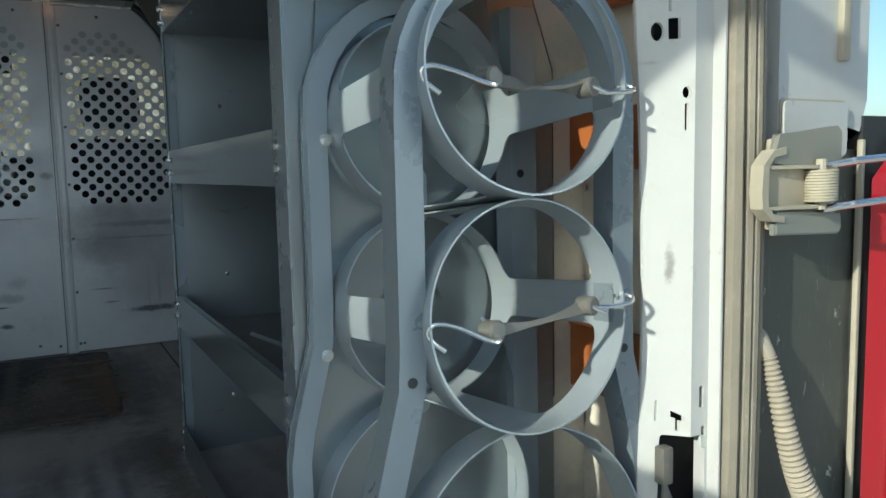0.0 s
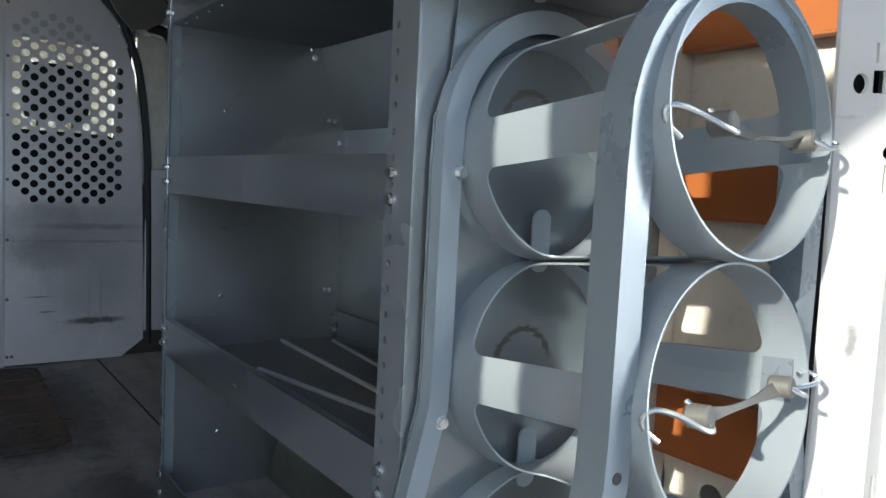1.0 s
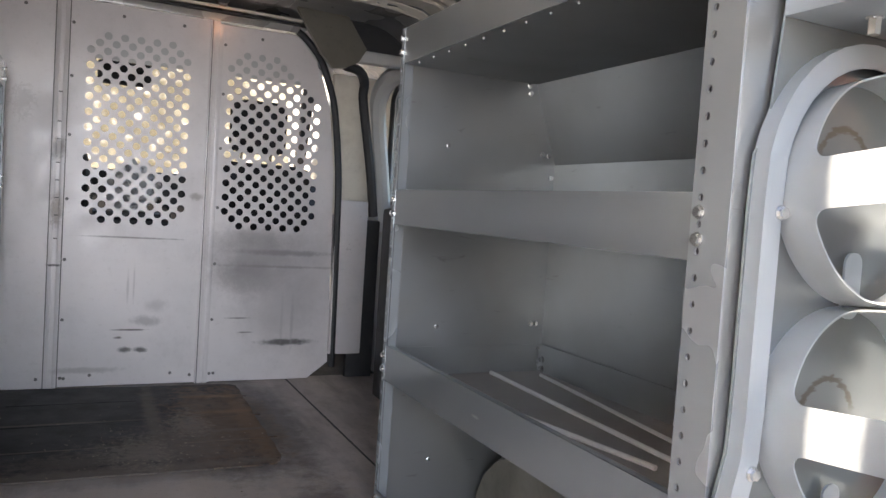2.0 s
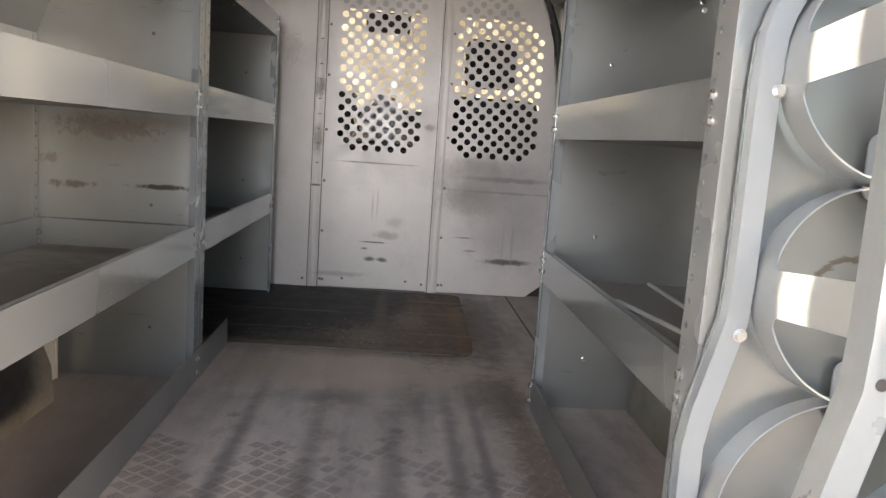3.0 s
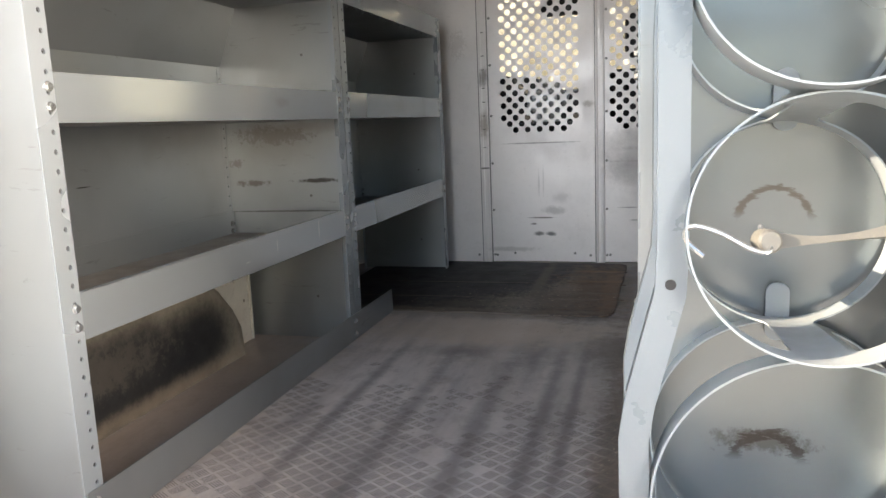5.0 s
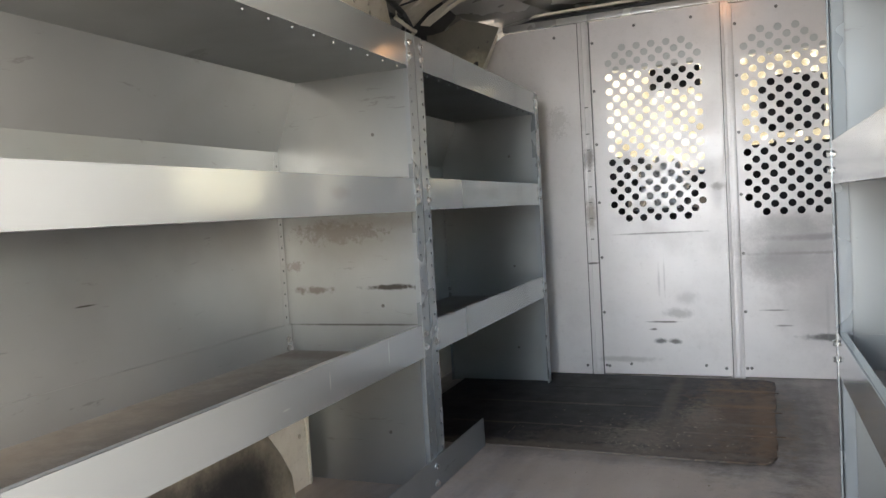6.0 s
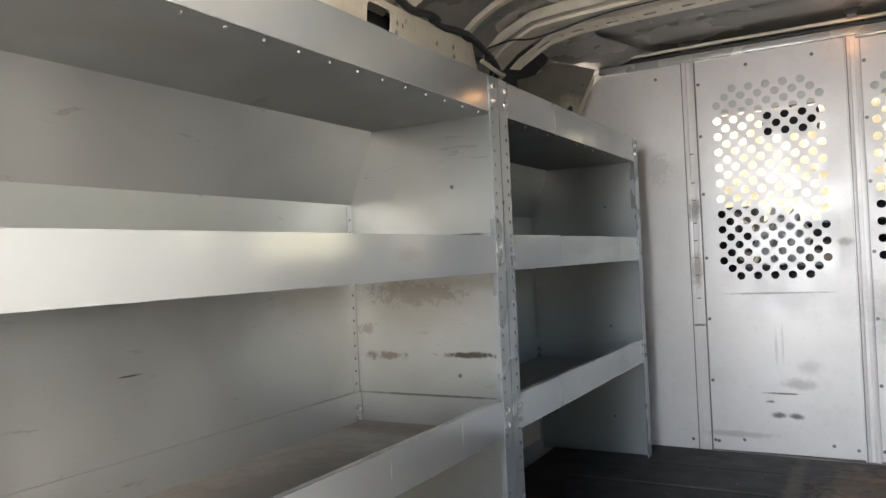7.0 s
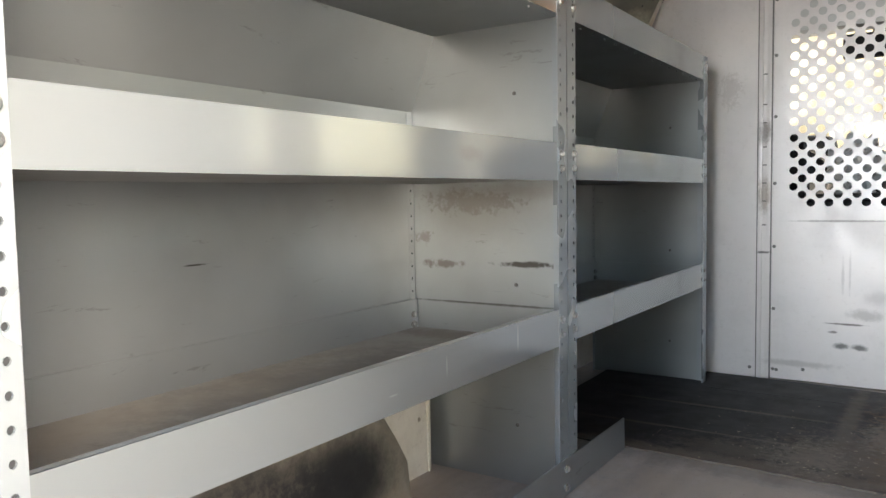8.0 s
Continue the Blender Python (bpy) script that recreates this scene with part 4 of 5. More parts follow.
def build_cab():
    struct("floor_cab", box(-0.99, 0.90, BULK_Y + 0.05, 5.4, -0.10, -0.04), m_dark, "black cab floor", "floor")
    struct("wall_front", box(-0.99, 0.90, 4.95, 5.0, -0.1, 0.70), m_dash, "dark firewall under the windscreen", "wall")
    dash = thing("dashboard", (0, 4.6, 0.4), "dark grey moulded plastic dashboard", "dashboard")
    b = box(-0.92, 0.86, 4.42, 4.93, 0.28, 0.80, 0.06)
    part("moulding", b, m_dash, dash)
    part("cluster_hood", box(-0.66, -0.30, 4.34, 4.60, 0.76, 0.88, 0.04), m_dash, dash)
    wheel = thing("steering_wheel", (-0.47, 4.22, 0.68), "black steering wheel behind the bulkhead", "steering wheel")
    ring = [(-0.47 + 0.19 * math.cos(a), 4.22 + 0.10 * math.sin(a), 0.68 + 0.16 * math.sin(a)) for a in [2 * math.pi * k / 28 for k in range(29)]]
    part("rim", tube(ring, 0.014, 8), m_dark, wheel)
    part("hub", box(-0.55, -0.39, 4.21, 4.27, 0.62, 0.74, 0.02), m_dark, wheel)
    def seat(x, tilt):
        s = thing("bucket_chair", (x, 3.85, -0.04), "dark cloth bucket chair with a headrest in the cab", "car seat", "cab chairs")
        part("base", box(x - 0.18, x + 0.18, 3.70, 4.10, -0.04, 0.18, 0.02), m_dark, s)
        part("cushion", box(x - 0.24, x + 0.24, 3.64, 4.16, 0.18, 0.34, 0.05), m_seat, s)
        b = box(x - 0.23, x + 0.23, 3.60, 3.72, 0.30, 0.85, 0.05)
        bmesh.ops.rotate(b, verts=b.verts, cent=(x, 3.66, 0.3), matrix=Matrix.Rotation(radians(tilt), 3, "X"))
        part("backrest", b, m_seat, s)
        b = box(x - 0.115, x + 0.115, 3.53, 3.63, 0.885, 1.10, 0.045)
        part("headrest", b, m_seat, s)
        for dx in (-0.06, 0.06):
            part("headrest_post", tube([(x + dx, 3.62, 0.80), (x + dx, 3.59, 0.94)], 0.006, 8), m_bolt, s)
    seat(0.33, 6)
    seat(-0.52, 6)
    # crumpled clear bag on a box behind the perforated window
    console = thing("cab_console", (-0.14, 3.56, -0.04), "dark plastic box between the cab seats", "console")
    part("case", box(-0.27, -0.01, 3.42, 3.74, -0.04, 0.60, 0.02), m_dash, console)
    part("lid", box(-0.275, -0.005, 3.415, 3.745, 0.602, 0.622, 0.008), m_dark, console)
    b = bmesh.new()
    bmesh.ops.create_icosphere(b, subdivisions=4, radius=1.0)
    for v in b.verts:
        p = v.co.copy()
        q = 0.72 + 0.42 * noise.noise(p * 2.1) + 0.30 * abs(noise.noise(p * 5.3)) + 0.10 * noise.noise(p * 12.0)
        v.co = Vector((-0.135 + 0.105 * p.x * q, 3.55 + 0.10 * p.y * q, 0.71 + 0.125 * p.z * q))
        v.co.z = max(v.co.z, 0.624)
    tagged(part("plastic_bag", b, m_bag, smooth=0.3), "crumpled pale plastic bag lying on a box in the cab", "bag")
    screen = [(-0.82, 0.0), (0.80, 0.0), (0.72, 0.78), (-0.74, 0.78)]
    def scr(u, v, w):
        return Vector((u, 4.98 - 0.72 * v + w, 0.70 + 0.84 * v))
    part("window_1", plate(screen, (), 0.005, scr), m_glass, None, "windscreen glass", "windscreen", kind="structure").visible_shadow = False
    for sgn in (-1, 1):
        b = tube([(sgn * 0.85, 5.0, 0.68), (sgn * 0.76, 4.42, 1.38)], 0.035, 8)
        struct("trim_screen_pillar", b, m_dash, "grey windscreen pillar", "pillar")
    mirror = thing("rear_view_mirror", (-0.15, 4.40, 1.26), "black rear-view mirror hung at the windscreen", "mirror")
    part("housing", box(-0.27, -0.03, 4.38, 4.41, 1.20, 1.31, 0.015), m_dark, mirror)
    part("stem", tube([(-0.15, 4.405, 1.28), (-0.15, 4.42, 1.37)], 0.008, 8), m_dark, mirror)
    visor = thing("sun_visor", (-0.42, 4.28, 1.33), "grey folded sun visor under the cab roof", "sun visor")
    part("board", box(-0.66, -0.20, 4.22, 4.36, 1.315, 1.335, 0.008), m_white, visor)
    struct("ceiling_cab", box(-0.70, 0.70, BULK_Y + 0.06, 4.30, 1.372, 1.384, 0.004), m_white, "pale grey headliner over the cab", "ceiling")
    struct("trim_cab_header", box(-0.78, 0.78, 4.28, 4.42, 1.32, 1.42, 0.02), m_white, "pale grey header over the windscreen", "trim")
    # pillar and door frame behind the right edge of the bulkhead
    struct("trim_pillar_lower", box(0.70, 0.90, 2.95, 3.08, -0.04, 0.70, 0.02), m_dark, "black plastic pillar trim", "pillar")
    struct("trim_pillar_foot", box(0.684, 0.80, 3.352, 3.385, -0.03, 0.645, 0.01), m_dark, "black plastic lining at the foot of the pillar", "pillar")
    struct("trim_pillar_upper", box(0.585, 0.775, 3.40, 3.44, 0.66, 1.225, 0.008), m_cream, "cream upper pillar trim", "pillar")
    struct("trim_pillar_seal", tube(smooth_path([(0.78, 3.39, 0.66), (0.755, 3.39, 0.85), (0.725, 3.39, 1.02), (0.705, 3.39, 1.14), (0.70, 3.37, 1.20), (0.66, 3.33, 1.235), (0.60, 3.32, 1.245)]), 0.020, 8), m_dark, "black rubber door seal", "seal")
    struct("trim_door_frame", tube(smooth_path([(0.835, 3.42, 0.60), (0.815, 3.42, 0.80), (0.785, 3.42, 1.02), (0.775, 3.40, 1.14), (0.80, 3.34, 1.225), (0.86, 3.26, 1.25)]), 0.038, 10), m_white, "white steel frame round the side window", "frame")
    struct("trim_door_lining", box(0.800, 0.835, 2.02, 3.33, -0.03, 0.665, 0.012), m_dark, "black plastic lining of the side door", "door lining")
    struct("trim_lining_strip", box(0.790, 0.799, 2.90, 2.915, 0.0, 0.23, 0.003), m_lip, "pale metal strip on the door lining", "trim")
    struct("trim_door_ledge", box(0.836, 0.90, 2.02, 3.50, 0.60, 0.70, 0.01), m_white, "white steel ledge under the side windows", "trim")
    struct("trim_lower_panel", box(0.60, 0.735, BULK_Y - 0.02, BULK_Y + 0.01, 0.10, 0.72, 0.008), m_bulk, "narrow white panel beside the partition", "panel")


def build_rear_corner():
    # the door pillar: a white pressing with slots and round holes
    def at(u, v, w):
        bow = 0.012 * math.sin((v - 0.2) * 5.0)
        deep = max(0.0, min(1.0, (0.690 - u) / 0.082))
        return Vector((u + 0.034 * deep + bow * deep, 0.640 + 0.042 * deep + w - 0.05 * max(0, u - 0.69), v))
    holes = [loop_circle(0.637, 0.821, 0.0098, 14, 0.0104), loop_round(0.652, 0.669, 0.812, 0.835, 0.001, 1), loop_round(0.653, 0.657, 0.842, 0.862, 0.001, 1),
             loop_circle(0.678, 0.753, 0.0066, 12, 0.0066), loop_round(0.6750, 0.6815, 0.711, 0.741, 0.001, 1),
             loop_round(0.7025, 0.7085, 0.389, 0.415, 0.001, 1), loop_round(0.7060, 0.712, 0.340, 0.366, 0.001, 1),
             loop_round(0.631, 0.6350, 0.372, 0.397, 0.001, 1), [(0.657, 0.386), (0.679, 0.380), (0.679, 0.374), (0.672, 0.374), (0.672, 0.362), (0.665, 0.362), (0.665, 0.377), (0.657, 0.378)],
             loop_round(0.640, 0.712, 0.14, 0.356, 0.006, 3), loop_round(0.645, 0.70, -0.02, 0.10, 0.006, 3)]
    outline = [(0.608, -0.2)] + [(0.608, -0.2 + 0.1 * k) for k in range(1, 16)] + [(0.608, 1.35), (0.716, 1.35)] + [(0.716, 1.3 - 0.1 * k) for k in range(15)] + [(0.716, -0.2)]
    pil = thing("door_pillar", (0.67, 0.64, -0.2), "white painted steel door pillar with slots and scratches", "pillar", kind="structure")
    part("pressing", plate(outline, holes, 0.004, at, [0.618, 0.630, 0.645, 0.660, 0.675, 0.690, 0.703], [-0.15 + 0.075 * k for k in range(20)]), m_white, pil)
    # black sheet for the shade seen through the pillar's openings
    part("inner_shade", box(0.685, 0.78, 0.700, 0.708, -0.2, 1.35), m_dark, pil)
    part("edge_flange", box(0.716, 0.720, 0.622, 0.66, -0.2, 1.35, 0.0015), m_white, pil)
    wire = thing("pillar_wires", (0.67, 0.65, 0.20), "dusty wires and connectors in the pillar opening", "wire")
    part("connector", box(0.656, 0.672, 0.648, 0.664, 0.30, 0.345, 0.003), m_strap, wire)
    for k in range(3):
        part("wire", tube(smooth_path([(0.664, 0.655, 0.30), (0.657 + 0.012 * k, 0.650, 0.25), (0.67 + 0.01 * k, 0.655, 0.19), (0.68, 0.665, 0.12)]), 0.003, 6), m_strap, wire)
    # ribbed rubber seal
    prof = [(0.000, 0.0), (0.003, -0.010), (0.010, -0.015), (0.016, -0.012), (0.018, -0.006), (0.020, -0.015), (0.025, -0.018), (0.028, -0.012), (0.031, -0.018), (0.036, -0.019), (0.039, -0.012), (0.042, -0.016), (0.047, -0.014), (0.049, -0.008), (0.053, -0.011), (0.058, -0.004), (0.058, 0.012), (0.0, 0.012)]
    b = sweep([(0.718, 0.625, -0.2 + 0.1 * k) for k in range(17)], [(-n, s) for n, s in prof], (0, 1, 0))
    for v in b.verts:
        v.co.x += 0.006 * math.sin(v.co.z * 3.0)
    struct("trim_door_seal", b, m_seal, "ribbed black rubber door seal caked with tan dust", "seal")
    # outer body corner
    struct("trim_corner_gutter", box(0.765, 0.812, 0.660, 0.70, -0.3, 1.35), m_white, "white recessed door gutter in shade", "body")
    def corner(u, v, w):
        return Vector((u, 0.625 + w, v))
    struct("trim_corner_upper", plate([(0.809, 0.69), (0.925, 0.69), (0.938, 0.716), (0.965, 0.710), (0.978, 0.75), (0.974, 1.35), (0.809, 1.35)], (), 0.05, corner), m_white, "white outer body corner with dusty seams", "body")
    struct("trim_corner_bead", box(0.914, 0.930, 0.616, 0.626, 0.795, 1.35, 0.004), m_hinge, "dusty sealant bead down the body corner", "body")
    struct("trim_corner_dust", plate(loop_round(0.8095, 0.933, 0.677, 0.748, 0.007, 2), (), 0.002, lambda u, v, w: Vector((u, 0.6245 - w, v))), m_hinge, "line of tan dust round the raised panel", "body")
    struct("trim_corner_patch", plate(loop_round(0.812, 0.930, 0.680, 0.745, 0.006, 2), (), 0.004, lambda u, v, w: Vector((u, 0.6222 - w, v))), m_white, "raised white panel edged with dust above the hinge", "body")
    struct("trim_corner_lower", plate([(0.780, -0.2), (0.970, -0.2), (0.967, 0.688), (0.82, 0.688), (0.812, 0.62), (0.780, 0.60)], (), 0.05, lambda u, v, w: Vector((u, 0.632 + w, v))), m_jamb, "scuffed black door jamb with tan dust", "body")
    struct("trim_lamp_edge", box(0.962, 0.969, 0.618, 0.626, -0.1, 0.70, 0.002), m_hinge, "dusty edge strip beside the rear lamp", "body")
    lamp = thing("rear_lamp", (1.02, 0.64, 0.3), "red rear lamp with a clear lower lens", "lamp")
    b = bmesh.new()
    rows = []
    for k in range(17):
        z = -0.05 + 0.80 * k / 16
        x0 = 0.966 + (0.0 if z < 0.66 else 0.9 * (z - 0.66) ** 1.2 * 3)
        rows.append([b.verts.new((x0 + (1.12 - x0) * j / 8, 0.612 - 0.028 * math.sin(math.pi * (0.06 + 0.5 * j / 8)), z)) for j in range(9)])
    for r, q in zip(rows, rows[1:]):
        for j in range(8):
            b.faces.new((r[j], r[j + 1], q[j + 1], q[j]))
    part("lens", b, m_lamp_red, lamp, "glossy red plastic lens", smooth=1.2)
    b = plate([(1.005, -0.05), (1.12, -0.05), (1.12, 0.52), (1.05, 0.46), (1.012, 0.36)], (), 0.006, lambda u, v, w: Vector((u, 0.585 - 0.1 * (u - 1.0) - w, v)))
    part("clear_lens", b, m_lamp_white, lamp, "grey ribbed clear lens")
    part("body", box(0.968, 1.12, 0.622, 0.70, -0.05, 0.73), m_dark, lamp)
    # hinge with spring and two strap arms
    hinge = thing("door_hinge", (0.81, 0.60, 0.64), "dusty galvanised door hinge with a coil spring", "hinge")
    part("backing_plate", box(0.770, 0.868, 0.598, 0.612, 0.596, 0.700, 0.004), m_hinge, hinge, "tan dusty hinge plate")
    b = plate([(0.753, 0.674), (0.760, 0.702), (0.806, 0.708), (0.856, 0.712), (0.864, 0.706), (0.866, 0.676), (0.800, 0.668)], (), 0.010, lambda u, v, w: Vector((u, 0.594 - w - 0.06 * (v - 0.67), v)))
    bmesh.ops.bevel(b, geom=[e for e in b.edges if e.is_manifold and e.calc_face_angle(0) > 0.6], offset=0.002, segments=2, affect="EDGES")
    part("upper_plate", b, m_zinc, hinge, "dull galvanised upper plate")
    b = plate([(0.755, 0.592), (0.866, 0.588), (0.872, 0.594), (0.872, 0.612), (0.800, 0.617), (0.757, 0.620)], (), 0.010, lambda u, v, w: Vector((u, 0.594 - w + 0.06 * (v - 0.62), v)))
    bmesh.ops.bevel(b, geom=[e for e in b.edges if e.is_manifold and e.calc_face_angle(0) > 0.6], offset=0.002, segments=2, affect="EDGES")
    part("lower_plate", b, m_zinc, hinge, "dull galvanised lower plate")
    # folded bracket, open towards the lamp
    out = [(0.768, 0.690), (0.748, 0.686), (0.732, 0.670), (0.730, 0.640), (0.732, 0.622), (0.748, 0.608), (0.768, 0.606)]
    inn = [(0.768, 0.613), (0.750, 0.616), (0.741, 0.626), (0.740, 0.640), (0.741, 0.668), (0.750, 0.679), (0.768, 0.682)]
    b = plate(out + inn, (), 0.017, lambda u, v, w: Vector((u, 0.598 - w, v)))
    part("knuckle", b, m_hinge, hinge, "tan dusty folded bracket")
    part("web", box(0.741, 0.830, 0.588, 0.597, 0.618, 0.680, 0.002), m_hinge, hinge)
    b = plate([(0.742, 0.0), (0.838, 0.0), (0.842, 0.030), (0.780, 0.022), (0.742, 0.012)], (), 0.004, lambda u, v, w: Vector((u, 0.590 - 0.6 * v, 0.6655 + w)))
    part("upper_leaf", b, m_hinge, hinge)
    b = plate([(0.742, 0.0), (0.838, 0.0), (0.842, 0.030), (0.780, 0.022), (0.742, 0.012)], (), 0.004, lambda u, v, w: Vector((u, 0.590 - 0.6 * v, 0.6205 + w)))
    part("lower_leaf", b, m_hinge, hinge)
    part("cheek", box(0.852, 0.868, 0.588, 0.599, 0.600, 0.692, 0.003), m_hinge, hinge)
    turns = [(0.822 + 0.0165 * math.cos(a), 0.576 + 0.0165 * math.sin(a), 0.6275 + 0.036 * a / (2 * math.pi * 11)) for a in [2 * math.pi * k / 14 for k in range(14 * 11 + 1)]]
    part("spring", tube(turns, 0.0018, 6), m_hinge, hinge, "dusty coil spring")
    for z in (0.672, 0.623):
        part("strap_arm", tube(smooth_path([(0.824, 0.574, z - 0.004), (0.846, 0.558, z), (0.862, 0.552, z + 0.002), (0.95, 0.548, z + 0.006), (1.12, 0.545, z + 0.010)]), 0.0045, 8), m_bolt, hinge, "thin steel strap arm")
    part("pin", tube([(0.822, 0.576, 0.619), (0.822, 0.576, 0.676)], 0.006, 10), m_hinge, hinge)
    # corrugated cable boot
    path = smooth_path([(0.786, 0.612, 0.445), (0.794, 0.603, 0.396), (0.804, 0.595, 0.340), (0.819, 0.588, 0.290), (0.842, 0.580, 0.248), (0.885, 0.568, 0.218), (0.96, 0.555, 0.20)], 40)
    radii = [0.0085 + 0.0075 * min(1.0, k / 150) + 0.0017 * math.sin(k * 2 * math.pi / 5.0) for k in range(len(path))]
    hose = thing("cable_boot", (0.78, 0.61, 0.44), "corrugated rubber cable boot covered in tan dust", "hose")
    part("bellows", tube(path, radii, 14), m_hose, hose)
    part("grommet", tube([(0.772, 0.634, 0.475), (0.780, 0.622, 0.462), (0.787, 0.611, 0.443)], [0.016, 0.014, 0.009], 12), m_hose, hose)


def build_rear_opening():
    # left corner, header and an unseen opened left door, cut to shape the sunlight
    struct("pillar_left", box(-1.0, -0.80, 0.560, 0.70, -0.2, 1.40, 0.004), m_white, "white painted steel door pillar", "pillar")
    struct("trim_rear_header", box(-1.0, 1.0, 0.56, 0.66, 1.33, 1.47, 0.02), m_white, "white steel header over the rear doors", "header")
    door = thing("rear_door", (-0.84, 0.46, -0.2), "white opened rear door with a window, unseen, shaped for the sun patches", "door")
    def at(u, v, w):
        return Vector((-0.86 + w, u, v))
    part("leaf", plate([(-0.34, -0.22), (0.562, -0.22), (0.562, 0.74), (0.490, 0.76), (0.488, 1.02), (0.466, 1.24), (0.472, 1.46), (0.30, 1.56), (-0.34, 1.56)], [[(-0.26, 0.93), (0.330, 0.93), (0.330, 1.12), (0.310, 1.22), (0.285, 1.346), (0.215, 1.44), (0.175, 1.49), (0.08, 1.53), (-0.05, 1.54), (-0.26, 1.54)]], 0.03, at), m_white, door)
    part("window_glass", box(-0.847, -0.843, -0.26, 0.335, 0.93, 1.12), m_glass, door, "clear door glass").visible_shadow = False


def build_right_side():
    """The body side behind the tank rack: bare wall, orange rails and dark openings."""
    holes = [loop_circle(0.83, 0.63, 0.018, 12, 0.02), loop_circle(0.90, 0.27, 0.02, 12), loop_circle(1.03, 0.86, 0.008, 10, 0.012), loop_circle(0.98, 0.64, 0.006, 8), loop_circle(0.76, 0.62, 0.02, 12), loop_round(0.98, 1.05, 0.24, 0.30, 0.02, 3)]
    b = plate([(0.66, 0.0), (1.98, 0.0), (1.98, 1.10), (0.66, 1.10)], holes, 0.004, lambda u, v, w: Vector((0.812 + 0.02 * max(0, v - 0.8) + w, u, v)))
    struct("wall_inner_right", b, m_cream, "dusty cream inner body panel with holes", "wall")
    for z0, z1 in ((0.905, 1.06), (0.668, 0.758), (0.320, 0.425)):
        rail = thing("orange_rail", (0.806, 1.30, (z0 + z1) / 2), "orange painted steel rail along the body side", "rail", "orange rails on the body side")
        part("web", plate([(0.70, z0 + 0.004), (1.90, z0 + 0.004), (1.90, z1 - 0.004), (0.70, z1 - 0.004)], (), 0.004, lambda u, v, w: Vector((0.784 + w, u, v))), m_orange, rail)
        part("flange", box(0.780, 0.808, 0.70, 1.90, z1 - 0.004, z1, 0.0015), m_orange, rail)
        part("flange", box(0.784, 0.808, 0.70, 1.90, z0, z0 + 0.004, 0.0015), m_orange, rail)
    b = box(0.70, 0.812, 0.985, 0.992, 0.0, 1.06, 0.001)
    struct("trim_inner_rib", b, m_cream, "cream body rib behind the tank rack", "body rib")


build_floor()
build_shell()
build_bulkhead()
build_cab()
HERE = REAR
build_rear_corner()
build_rear_opening()
build_right_side()
HERE = Vector((0, 0, 0))
struct("ground", box(-60, 60, -60, 60, -0.75, -0.65), m_asphalt, "pale sunlit concrete yard", "ground")
bk = bmesh.new()
for x0, x1, h in ((-30, -9, 9.0), (-9, 3, 8.0), (3, 30, 10.0)):
    v = [bk.verts.new(p) for p in ((x0, 22, -0.7), (x1, 22, -0.7), (x1, 22, h), (x0, 22, h))]
    bk.faces.new(v)
struct("backdrop", bk, m_backdrop, "distant yellow autumn trees beyond the windscreen", "backdrop")


